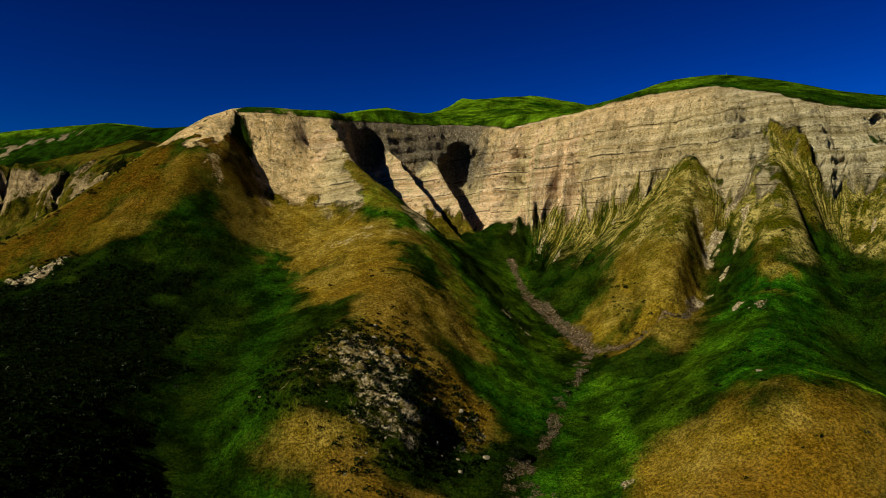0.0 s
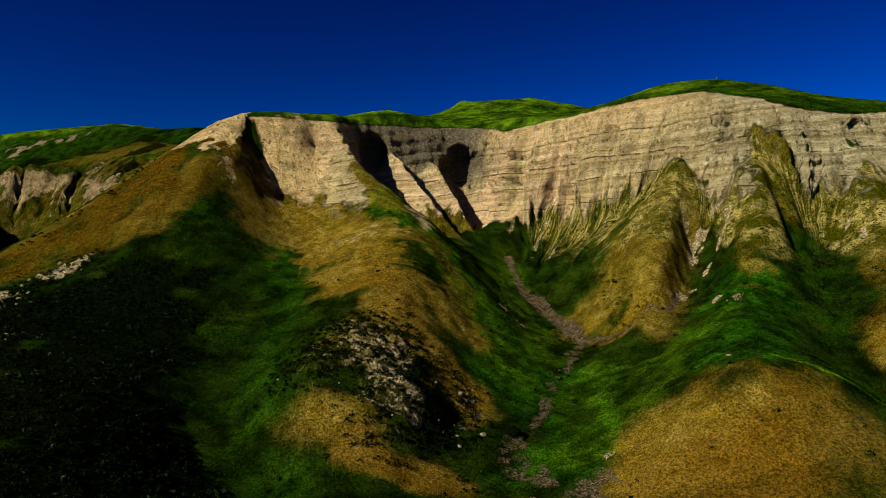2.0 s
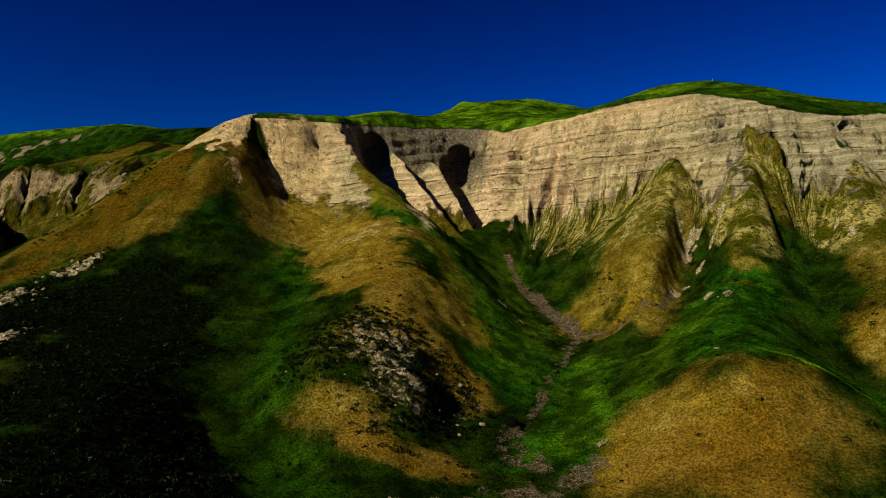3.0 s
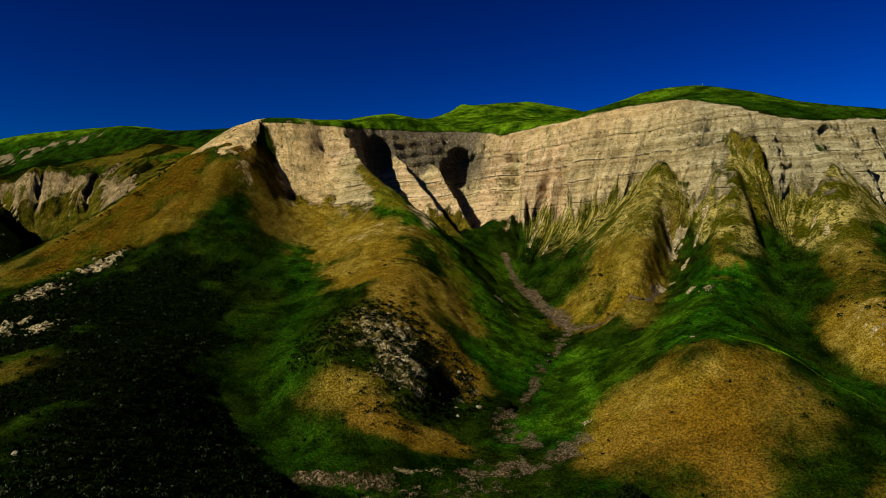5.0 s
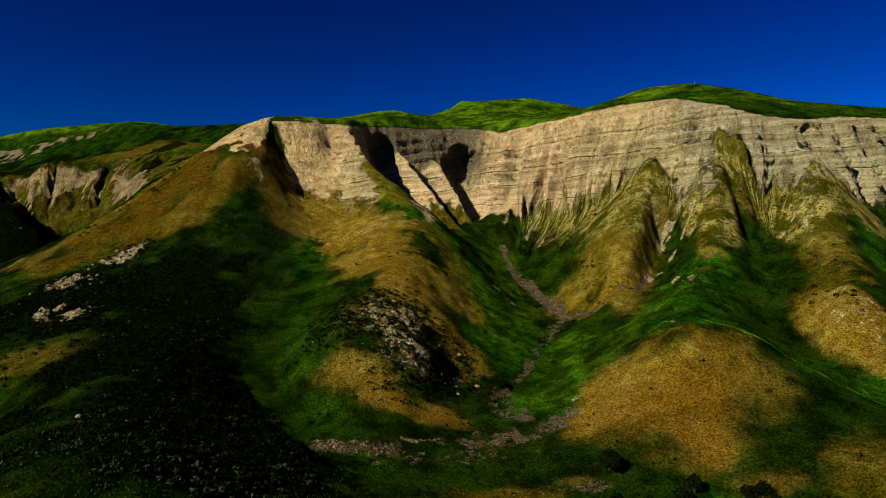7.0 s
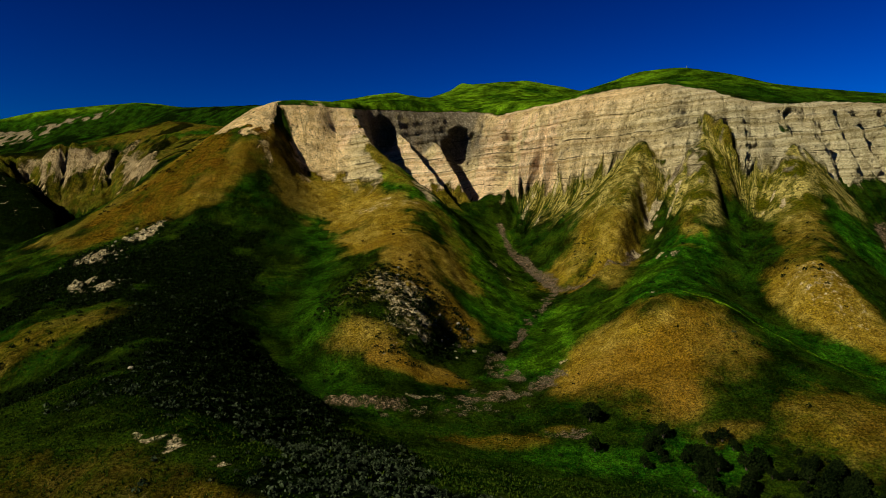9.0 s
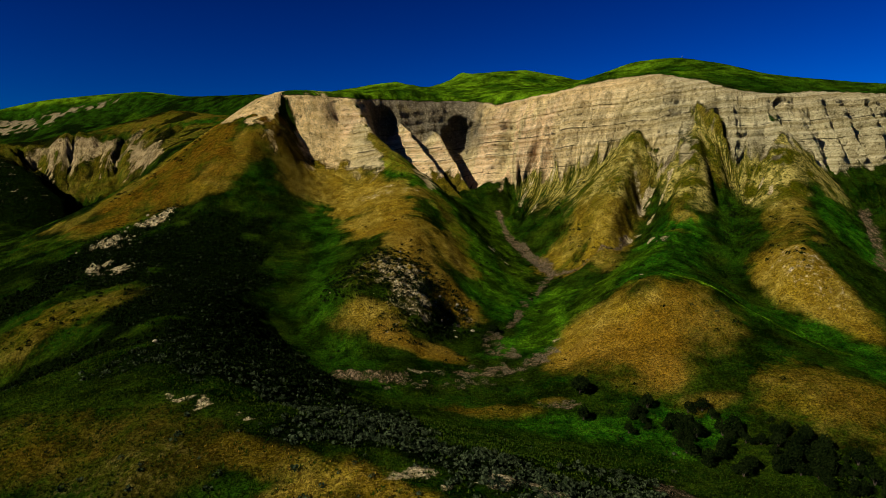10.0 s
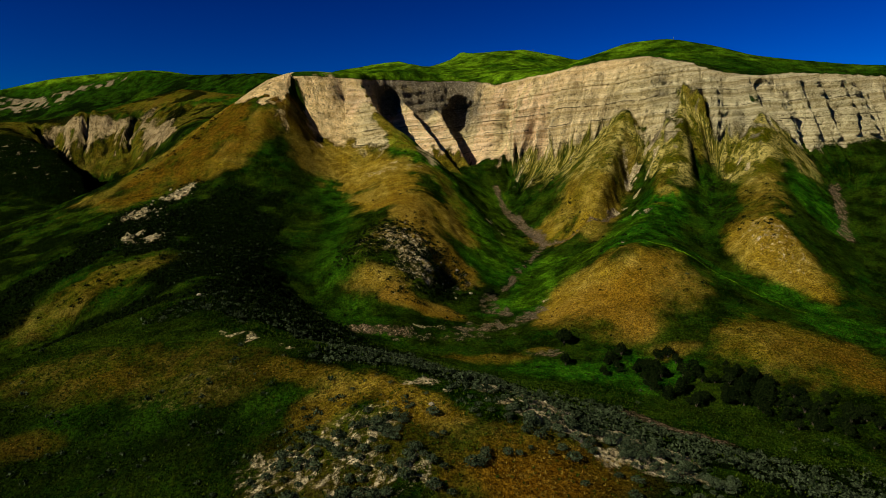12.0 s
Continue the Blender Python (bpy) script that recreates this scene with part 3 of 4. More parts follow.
ROCK = ROCK * (1 - 0.85 * along([(109, 217), (112, 210), (113, 202)], 4.0))
rib_rock = RIB * smooth(0.1, 0.8, 0.45 * smooth(-10, 20, Z0 - foot) + 0.9 * STREAK + 0.7 * fleck + 0.25) * smooth(-14, 4, Z0 - foot)
ROCK = np.clip(most(ROCK, 0.8 * rib_rock, FIN * smooth(46, 54, Z + 6 * fleck), BARE * smooth(-0.9, -0.3, fleck + 0.4 * edge), FAR_ROCK), 0, 1)

# ---- materials ----


class Nodes:
    """A short way to wire a node material."""

    def __init__(self, name):
        self.m = bpy.data.materials.new(name)
        self.m.use_nodes = True
        self.t = self.m.node_tree
        self.bsdf = self.t.nodes["Principled BSDF"]
        self.pos = self.add("ShaderNodeNewGeometry").outputs["Position"]

    def add(self, kind, **inputs):
        n = self.t.nodes.new(kind)
        for k, v in inputs.items():
            self.set(n.inputs[k.replace("_", " ")], v)
        return n

    def set(self, socket, v):
        if isinstance(v, bpy.types.NodeSocket):
            self.t.links.new(v, socket)
        elif isinstance(v, tuple) and len(v) == 3 and socket.type == "RGBA":
            socket.default_value = (*v, 1)
        else:
            socket.default_value = v

    def noise(self, scale, detail=4.0, rough=0.6, stretch=None, at=None):
        vec = at or self.pos
        if stretch:
            mp = self.add("ShaderNodeMapping", Vector=vec)
            mp.inputs["Scale"].default_value = stretch
            vec = mp.outputs[0]
        return self.add("ShaderNodeTexNoise", Vector=vec, Scale=scale, Detail=detail, Roughness=rough).outputs["Fac"]

    def math(self, op, a, b=0.0, clamp=False):
        n = self.add("ShaderNodeMath")
        n.operation, n.use_clamp = op, clamp
        self.set(n.inputs[0], a), self.set(n.inputs[1], b)
        return n.outputs[0]

    def step(self, v, lo, hi, to_lo=0.0, to_hi=1.0):
        n = self.add("ShaderNodeMapRange", Value=v)
        n.interpolation_type = "SMOOTHSTEP"
        for k, x in zip((1, 2, 3, 4), (lo, hi, to_lo, to_hi)):
            self.set(n.inputs[k], x)
        return n.outputs[0]

    def mix(self, f, a, b, blend="MIX"):
        n = self.add("ShaderNodeMix")
        n.data_type, n.blend_type = "RGBA", blend
        self.set(n.inputs["Factor"], f), self.set(n.inputs["A"], a), self.set(n.inputs["B"], b)
        return n.outputs["Result"]

    def bump(self, height, strength, distance):
        n = self.add("ShaderNodeBump", Height=height, Strength=strength, Distance=distance)
        self.set(self.bsdf.inputs["Normal"], n.outputs[0])

    def finish(self, colour, rough=0.9):
        self.set(self.bsdf.inputs["Base Color"], colour), self.set(self.bsdf.inputs["Roughness"], rough)
        self.set(self.bsdf.inputs["Specular IOR Level"], 0.0)
        return self.m


def make_land_material():
    n = Nodes("grass_earth_and_rock")
    layers = []
    for name in ("cover_a", "cover_b", "cover_c", "cover_d", "cover_e"):
        a = n.add("ShaderNodeAttribute")
        a.attribute_name = name
        s = n.add("ShaderNodeSeparateColor", Color=a.outputs["Color"])
        layers += [s.outputs[0], s.outputs[1], s.outputs[2]]
    dry, lush, rock, sage_and_shade, pale, bed, yellow, pink, grey, fresh_and_lit, shade_tint, plain, rust = layers[:13]
    flow = n.add("ShaderNodeAttribute")
    flow.attribute_name = "flow"
    drift = n.add("ShaderNodeVectorMath")
    drift.operation = "MULTIPLY_ADD"
    n.set(drift.inputs[0], n.pos), n.set(drift.inputs[1], (0.12, 0.12, 0.12)), n.set(drift.inputs[2], flow.outputs["Vector"])
    coarse, mid, fine, tiny = n.noise(0.06, 5), n.noise(0.28, 5), n.noise(0.85, 6, 0.7), n.noise(2.2, 5, 0.75)
    runnel = n.noise(0.9, 5, 0.7, at=drift.outputs[0])
    grain = n.math("ADD", n.math("MULTIPLY", mid, 0.3), n.math("ADD", n.math("MULTIPLY", fine, 0.4), n.math("MULTIPLY", runnel, 0.3)))

    def shown(w, soft=0.16, reach=0.9):
        v = n.math("ADD", w, n.math("MULTIPLY", n.math("SUBTRACT", grain, 0.5), reach))
        return n.step(v, 0.5 - soft, 0.5 + soft)

    blade = n.noise(2.2, 4, 0.75, (1.0, 1.0, 0.25))
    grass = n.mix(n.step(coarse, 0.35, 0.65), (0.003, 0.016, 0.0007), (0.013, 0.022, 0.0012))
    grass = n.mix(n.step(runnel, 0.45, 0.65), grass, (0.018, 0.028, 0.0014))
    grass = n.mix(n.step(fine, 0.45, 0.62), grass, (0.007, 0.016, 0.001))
    green = n.mix(n.step(mid, 0.35, 0.65), (0.005, 0.031, 0.001), (0.020, 0.066, 0.002))
    green = n.mix(n.step(tiny, 0.5, 0.7), green, (0.026, 0.066, 0.002))
    green = n.mix(n.step(fine, 0.48, 0.66), green, (0.003, 0.016, 0.0008))
    straw = n.mix(n.step(mid, 0.35, 0.68), (0.092, 0.053, 0.002), (0.188, 0.124, 0.008))
    straw = n.mix(n.step(coarse, 0.42, 0.58), straw, n.mix(n.step(mid, 0.35, 0.68), (0.116, 0.075, 0.005), (0.245, 0.172, 0.028)))
    straw = n.mix(n.step(tiny, 0.48, 0.66), straw, (0.225, 0.150, 0.025))
    straw = n.mix(n.step(blade, 0.54, 0.68), straw, (0.080, 0.044, 0.003))
    straw = n.mix(shown(rust, 0.4, 1.2), straw, n.mix(n.step(fine, 0.4, 0.65), (0.092, 0.038, 0.002), (0.168, 0.084, 0.007)))
    # ground under the sage, near black so the slope's shade sits in it
    shade_litter = n.mix(n.step(fine, 0.45, 0.62), (0.0006, 0.0016, 0.0004), (0.004, 0.007, 0.0010))
    chalk = n.mix(n.step(fine, 0.35, 0.7), (0.20, 0.145, 0.07), (0.44, 0.35, 0.21))
    chalk = n.mix(n.step(tiny, 0.50, 0.60), chalk, (0.05, 0.038, 0.016))
    wash = n.mix(n.step(fine, 0.4, 0.65), (0.065, 0.040, 0.022), (0.20, 0.135, 0.085))
    wash = n.mix(n.step(tiny, 0.46, 0.56), wash, (0.02, 0.018, 0.006))
    mustard = n.mix(n.step(runnel, 0.42, 0.62), (0.044, 0.040, 0.0015), (0.29, 0.225, 0.06))
    mustard = n.mix(n.step(fine, 0.5, 0.62), mustard, (0.020, 0.028, 0.002))

    # beds of the cliff: height bent by noise
    xyz = n.add("ShaderNodeSeparateXYZ", Vector=n.pos)
    lift = n.math("ADD", xyz.outputs["Z"], n.math("MULTIPLY", xyz.outputs["X"], -0.10))
    lift = n.math("ADD", lift, n.math("MULTIPLY", n.noise(0.02, 2), 9.0))
    lift = n.math("ADD", lift, n.math("MULTIPLY", mid, 0.9))
    line = n.add("ShaderNodeCombineXYZ", Z=lift)
    beds = n.noise(0.42, 5, 0.7, at=line.outputs[0])
    thin = n.noise(0.95, 3, 0.65, at=line.outputs[0])
    layer = n.step(beds, 0.38, 0.62)
    stone = n.mix(layer, (0.49, 0.36, 0.145), (0.80, 0.63, 0.33))
    stone = n.mix(n.math("MULTIPLY", plain, 0.75), stone, n.mix(n.step(mid, 0.35, 0.65), (0.58, 0.35, 0.12), (0.92, 0.63, 0.29)))
    stone = n.mix(n.math("MULTIPLY", n.step(pink, 0.3, 0.9), 0.8), stone, n.mix(layer, (0.62, 0.36, 0.16), (0.98, 0.70, 0.42)))
    stone = n.mix(n.math("MULTIPLY", n.step(grey, 0.2, 0.9), 0.75), stone, n.mix(layer, (0.24, 0.20, 0.09), (0.60, 0.52, 0.32)))
    # the alcove's shade is mixed into the stone colour as near-black grey
    stone = n.mix(n.math("MULTIPLY", shade_tint, 0.9), stone, n.mix(n.step(fine, 0.35, 0.65), (0.03, 0.027, 0.02), (0.19, 0.165, 0.125)))
    blotch = n.step(n.noise(0.045, 5, 0.65), 0.34, 0.66, 0.78, 1.12)
    stone = n.mix(1.0, stone, n.add("ShaderNodeCombineColor", Red=blotch, Green=blotch, Blue=blotch).outputs[0], "MULTIPLY")
    pits = n.noise(0.55, 6, 0.72, (1, 1, 0.8))
    specks = n.noise(1.5, 4, 0.8)
    stone = n.mix(n.math("MULTIPLY", n.step(specks, 0.555, 0.60), 0.6), stone, (0.105, 0.072, 0.028))
    stone = n.mix(n.math("MULTIPLY", n.step(n.noise(0.09, 5, 0.7), 0.54, 0.60), 0.5), stone, (0.15, 0.11, 0.04))
    stain = n.noise(0.30, 5, 0.7, at=drift.outputs[0])
    stone = n.mix(n.math("MULTIPLY", n.step(stain, 0.54, 0.62), 0.4), stone, (0.13, 0.10, 0.035))
    stone = n.mix(n.math("MULTIPLY", n.step(specks, 0.44, 0.38), 0.4), stone, (0.95, 0.74, 0.45))
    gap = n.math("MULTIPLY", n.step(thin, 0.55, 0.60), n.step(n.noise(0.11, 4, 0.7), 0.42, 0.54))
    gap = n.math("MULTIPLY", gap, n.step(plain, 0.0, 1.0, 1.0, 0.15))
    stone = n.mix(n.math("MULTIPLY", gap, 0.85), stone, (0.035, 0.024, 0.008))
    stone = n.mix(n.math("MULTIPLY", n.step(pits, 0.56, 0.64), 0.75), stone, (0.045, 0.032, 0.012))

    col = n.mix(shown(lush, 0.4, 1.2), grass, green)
    # bright green of fresh grass, doubling as painted light on crest and flanks
    col = n.mix(shown(fresh_and_lit, 0.4, 1.0), col, n.mix(n.step(fine, 0.4, 0.65), (0.085, 0.15, 0.004), (0.030, 0.070, 0.002)))
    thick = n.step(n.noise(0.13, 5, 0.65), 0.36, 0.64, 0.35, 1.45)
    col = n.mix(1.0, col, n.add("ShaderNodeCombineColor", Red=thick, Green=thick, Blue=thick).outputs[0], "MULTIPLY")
    col = n.mix(shown(dry, 0.42, 1.2), col, straw)
    col = n.mix(n.math("MULTIPLY", shown(sage_and_shade, 0.3), 0.92), col, shade_litter)
    col = n.mix(shown(yellow, 0.3, 1.8), col, mustard)
    col = n.mix(shown(bed, 0.2, 2.2), col, wash)
    rocky = shown(rock, 0.2, 1.5)
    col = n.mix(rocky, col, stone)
    col = n.mix(shown(pale, 0.12, 2.4), col, chalk)
    crumb = n.step(n.noise(2.0, 3, 0.9), 0.40, 0.60, 0.5, 1.5)
    col = n.mix(n.step(rocky, 0.0, 1.0, 1.0, 0.35), col, n.mix(1.0, col, n.add("ShaderNodeCombineColor", Red=crumb, Green=crumb, Blue=crumb).outputs[0], "MULTIPLY"))
    turf = n.math("ADD", n.math("MULTIPLY", fine, 0.7), n.math("ADD", n.math("MULTIPLY", tiny, 0.25), n.math("MULTIPLY", runnel, 0.5)))
    cut = n.math("ADD", n.math("MULTIPLY", pits, -1.3), n.math("ADD", n.math("MULTIPLY", gap, -0.35), n.math("MULTIPLY", specks, -0.5)))
    h = n.add("ShaderNodeMix", Factor=rocky, A=turf, B=cut)
    n.bump(h.outputs[0], 1.0, n.step(rocky, 0.0, 1.0, 1.8, 3.2))
    return n.finish(col, 0.92)


LAND = make_land_material()


def foliage(name, dark, light, spot=None):
    n = Nodes(name)
    isle = n.add("ShaderNodeNewGeometry").outputs["Random Per Island"]
    who = n.add("ShaderNodeObjectInfo").outputs["Random"]
    f = n.math("ADD", n.math("MULTIPLY", isle, 0.6), n.math("ADD", n.math("MULTIPLY", n.noise(0.25, 3), 0.5), n.math("MULTIPLY", who, 0.25)))
    col = n.mix(n.step(f, 0.3, 0.95), dark, light)
    if spot:
        col = n.mix(n.math("GREATER_THAN", isle, 0.93), col, spot)
    return n.finish(col, 0.8)


SAGE_LEAF = foliage("sage_leaves", (0.003, 0.006, 0.002), (0.040, 0.050, 0.024))
# the shrubs' own dark green, also used for leaves darkened to show shade
SCRUB_AND_SHADE_LEAF = foliage("scrub_and_shade_leaves", (0.0010, 0.0025, 0.0006), (0.0065, 0.0105, 0.0022))
DEAD_TWIG = foliage("dead_twigs", (0.030, 0.024, 0.014), (0.15, 0.115, 0.07))
TUFT = foliage("grass_blades", (0.004, 0.013, 0.001), (0.028, 0.040, 0.003))
STRAW = foliage("straw_blades", (0.046, 0.026, 0.002), (0.135, 0.085, 0.012))


def make_bark():
    n = Nodes("grey_bark")
    return n.finish(n.mix(n.noise(9, 4, 0.7, (1, 1, 0.2)), (0.025, 0.018, 0.013), (0.075, 0.058, 0.045)), 0.9)


def make_stone():
    n = Nodes("weathered_stone")
    who = n.add("ShaderNodeObjectInfo").outputs["Random"]
    f = n.noise(2.5, 5, 0.7)
    col = n.mix(n.step(f, 0.35, 0.7), (0.11, 0.085, 0.05), (0.29, 0.23, 0.14))
    col = n.mix(n.math("MULTIPLY", who, 0.5), col, (0.16, 0.135, 0.10))
    n.bump(n.noise(4, 5, 0.7), 0.8, 0.25)
    return n.finish(col, 0.9)


BARK, STONE = make_bark(), make_stone()

# ---- the ground, and the cliffs in it ----


def sheet(name, faces, label, category):
    used, inverse = np.unique(faces, return_inverse=True)
    me = bpy.data.meshes.new(name)
    me.vertices.add(len(used))
    co = np.stack([PX, PY, Z], -1).reshape(-1, 3)[used]
    me.vertices.foreach_set("co", co.astype(np.float32).ravel())
    me.loops.add(faces.size)
    me.loops.foreach_set("vertex_index", inverse.astype(np.int32).ravel())
    me.polygons.add(len(faces))
    me.polygons.foreach_set("loop_start", (np.arange(len(faces)) * 4).astype(np.int32))
    me.polygons.foreach_set("use_smooth", np.ones(len(faces), bool))
    for key, fields in (("cover_a", (DRY, LUSH, ROCK)), ("cover_b", (SAGE_AND_SHADE, PALE, BED)), ("cover_c", (YELLOW, PINK, GREY)), ("cover_d", (FRESH_AND_LIT, SHADE_TINT, PLAIN)), ("cover_e", (RUST, RUST, RUST))):
        layer = me.attributes.new(key, "FLOAT_COLOR", "POINT")
        rgba = np.stack([*(f.ravel()[used] for f in fields), np.ones(len(used))], -1)
        layer.data.foreach_set("color", np.clip(rgba, 0, 1).astype(np.float32).ravel())
    layer = me.attributes.new("flow", "FLOAT_VECTOR", "POINT")
    layer.data.foreach_set("vector", np.stack([FLOW_X, FLOW_Y, 0 * Z], -1).reshape(-1, 3)[used].astype(np.float32).ravel())
    me.materials.append(LAND)
    me.update(calc_edges=True)
    return tagged(new(name, me), label, category, kind="structure")


rows, cols = GX.shape
idx = np.arange(rows * cols).reshape(rows, cols)
quads = np.stack([idx[:-1, :-1], idx[:-1, 1:], idx[1:, 1:], idx[1:, :-1]], -1).reshape(-1, 4)
face_rock = ROCK.ravel()[quads].mean(1).reshape(rows - 1, cols - 1)
face_at = GY.ravel()[quads].mean(1).reshape(rows - 1, cols - 1), GX.ravel()[quads].mean(1).reshape(rows - 1, cols - 1)


def islands(mask):
    """The connected parts of a mask of grid faces, largest first."""
    todo, found = {(int(a), int(b)) for a, b in zip(*np.nonzero(mask))}, []
    while todo:
        queue = [todo.pop()]
        for a, b in queue:
            for c in ((a + 1, b), (a - 1, b), (a, b + 1), (a, b - 1)):
                if c in todo:
                    todo.discard(c)
                    queue.append(c)
        found.append(queue)
    return sorted(found, key=len, reverse=True)


rocky_faces = np.zeros(face_rock.shape, bool)
faces_2d = quads.reshape(rows - 1, cols - 1, 4)
for patch_faces in islands(face_rock > 0.5)[:6]:
    if len(patch_faces) < 900:
        continue
    a, b = np.array(patch_faces).T
    rocky_faces[a, b] = True
    west = face_at[1][a, b].mean() < -130
    sheet("cliff", faces_2d[a, b], "distant pale layered rock ledge in green hills" if west else "pale layered rock cliff under a grassy plateau", "cliff")
sheet("ground", faces_2d[~rocky_faces], "grassy green and straw-coloured hillsides cut by gullies", "hillside")

# ---- plants and stones ----
rng = np.random.RandomState(7)


def leaf_cloud(count, size, centre, radius, r):
    """Small bent leaves on and in a lumpy round crown: vertices and faces."""
    v, f = [], []
    lumps = r.randn(5, 3)
    for k in range(count):
        d = r.randn(3)
        d[2] = abs(d[2]) * 0.9 - 0.15
        d /= np.linalg.norm(d)
        swell = 0.72 + 0.28 * np.tanh((lumps @ d).max())
        p = np.array(centre) + d * np.array(radius) * swell * (0.55 + 0.5 * r.rand() ** 0.6)
        n = d + 0.7 * r.randn(3)
        n /= np.linalg.norm(n)
        a = np.cross(n, r.randn(3))
        a /= np.linalg.norm(a)
        b = np.cross(n, a)
        s = size * (0.6 + 0.8 * r.rand())
        i = len(v)
        v += [p - a * s, p + b * s * 0.55 + n * s * 0.2, p + a * s, p - b * s * 0.55 + n * s * 0.2]
        f.append((i, i + 1, i + 2, i + 3))
    return np.array(v), f


def stems(count, height, spread, thick, r):
    """Thin tapered branches that fan out from one root."""
    v, f = [], []
    for q in range(4):
        v.append(np.array([math.cos(1.57 * q) * thick * 1.5, math.sin(1.57 * q) * thick * 1.5, -0.15]))
    for k in range(count):
        a, o = 6.283 * (k + r.rand()) / count, len(v)
        top = np.array([math.cos(a) * spread, math.sin(a) * spread, height * (0.7 + 0.3 * r.rand())])
        for p, w in ((top * np.array([0.35, 0.35, 0.55]), thick * 0.7), (top, thick * 0.25)):
            for q in range(4):
                v.append(p + w * np.array([math.cos(1.57 * q), math.sin(1.57 * q), 0]))
        for q in range(4):
            s = (q + 1) % 4
            f += [(q, s, o + s, o + q), (o + q, o + s, o + 4 + s, o + 4 + q)]
    return np.array(v), f


def mesh_of(name, v, f, mat, flat=True):
    me = bpy.data.meshes.new(name)
    me.from_pydata([tuple(p) for p in v], [], f)
    me.materials.append(mat)
    if not flat:
        me.polygons.foreach_set("use_smooth", np.ones(len(f), bool))
    me.update()
    return me


def plant(name, crown, trunk, label, category):
    root = tagged(new(name), label, category)
    for part_name, me in (("crown", crown), ("stem", trunk)):
        new(part_name, me).parent = root
    return root


def settle(x, y, sink=0.05):
    return float(field_at(Z, np.array([x]), np.array([y]))[0]) - sink


def scatter(count, box, density, r):
    """Random places in a box, kept where the density field is high."""
    x0, x1, y0, y1 = box
    x, y = x0 + (x1 - x0) * r.rand(count), y0 + (y1 - y0) * r.rand(count)
    keep = r.rand(count) < field_at(density, x, y)
    return x[keep], y[keep]


def stuff(name, protos, x, y, size, mat, label, category, sink=0.05, r=rng):
    """Many small plants or stones as one joined mesh."""
    z = field_at(Z, x, y) - sink
    vs, fs, base = [], [], 0
    pick, turn = r.randint(len(protos), size=len(x)), r.rand(len(x)) * 6.283
    for k in range(len(x)):
        v, f = protos[pick[k]]
        c, s = math.cos(turn[k]), math.sin(turn[k])
        w = np.empty_like(v)
        w[:, 0] = (v[:, 0] * c - v[:, 1] * s) * size[k] + x[k]
        w[:, 1] = (v[:, 0] * s + v[:, 1] * c) * size[k] + y[k]
        w[:, 2] = v[:, 2] * size[k] + z[k]
        vs.append(w)
        fs.append(f + base)
        base += len(v)
    v, f = np.concatenate(vs), np.concatenate(fs)
    me = bpy.data.meshes.new(name)
    me.vertices.add(len(v))
    me.vertices.foreach_set("co", v.astype(np.float32).ravel())
    me.loops.add(f.size)
    me.loops.foreach_set("vertex_index", f.astype(np.int32).ravel())
    me.polygons.add(len(f))
    me.polygons.foreach_set("loop_start", (np.arange(len(f)) * f.shape[1]).astype(np.int32))
    me.materials.append(mat)
    me.update(calc_edges=True)
    return tagged(new(name, me), label, category, kind="stuff")


def proto(count, leaf, radius, seed, up=0.5):
    v, f = leaf_cloud(count, leaf, (0, 0, radius[2] * up), radius, np.random.RandomState(seed))
    return v, np.array(f)


def put_copies(first, spots, group, sizes, r):
    """One built thing and its copies at the given places."""
    for k, ((x, y), s) in enumerate(zip(spots, sizes)):
        m = Matrix.LocRotScale((x, y, settle(x, y)), Euler((0, 0, r.rand() * 6.283)), (s, s, s * (0.85 + 0.3 * r.rand())))
        ob = first if k == 0 else copy_thing(first, m)
        ob.matrix_basis = m
        tagged(ob, group=group)


# sagebrush: single bushes on the near spur, and the cover of the far slopes
sage_x, sage_y = scatter(34000, (-130, 75, -30, 175), np.clip(0.85 * smooth(0.45, 0.95, SAGE_AND_SHADE) + 0.01, 0, 1) * (1 - smooth(0.2, 0.6, BED)) * (1 - 0.85 * smooth(0.3, 0.6, PALE)), rng)
extra = scatter(4200, (-30, 60, -34, 4), np.clip(0.03 + 0.15 * PALE + 0.4 * along([(4, -7), (14, -11), (22, -12), (30, -14)], 6) + 0.32 * patch(-12, -18, 9, 8), 0, 1), rng)
sage_x, sage_y = np.append(sage_x, extra[0]), np.append(sage_y, extra[1])
order = np.argsort((sage_x - 5) ** 2 * 0.35 + (sage_y + 40) ** 2)
sage_x, sage_y = sage_x[order], sage_y[order]
SINGLE = 280
kinds = []
for k in range(5):
    r = np.random.RandomState(100 + k)
    v, f = leaf_cloud(190, 0.12, (0, 0, 0.42), (0.72, 0.72, 0.52), r)
    kinds.append(plant("sagebrush", mesh_of("sage_crown", v, f, SAGE_LEAF), mesh_of("sage_stem", *stems(6, 0.6, 0.45, 0.035, r), BARK),
                       "grey-green sagebrush bush on a pale soil spur", "bush"))
for k in range(5):
    spots = list(zip(sage_x[k:SINGLE:5], sage_y[k:SINGLE:5]))
    put_copies(kinds[k], spots, "sagebrush on the near spur", 0.5 + 0.85 * rng.rand(len(spots)) ** 1.5, rng)
far_sage = [proto(20, 0.29, (0.75, 0.75, 0.6), 200 + k) for k in range(6)]
rest_x, rest_y = sage_x[SINGLE:], sage_y[SINGLE:]
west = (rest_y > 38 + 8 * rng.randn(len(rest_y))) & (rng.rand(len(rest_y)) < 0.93)
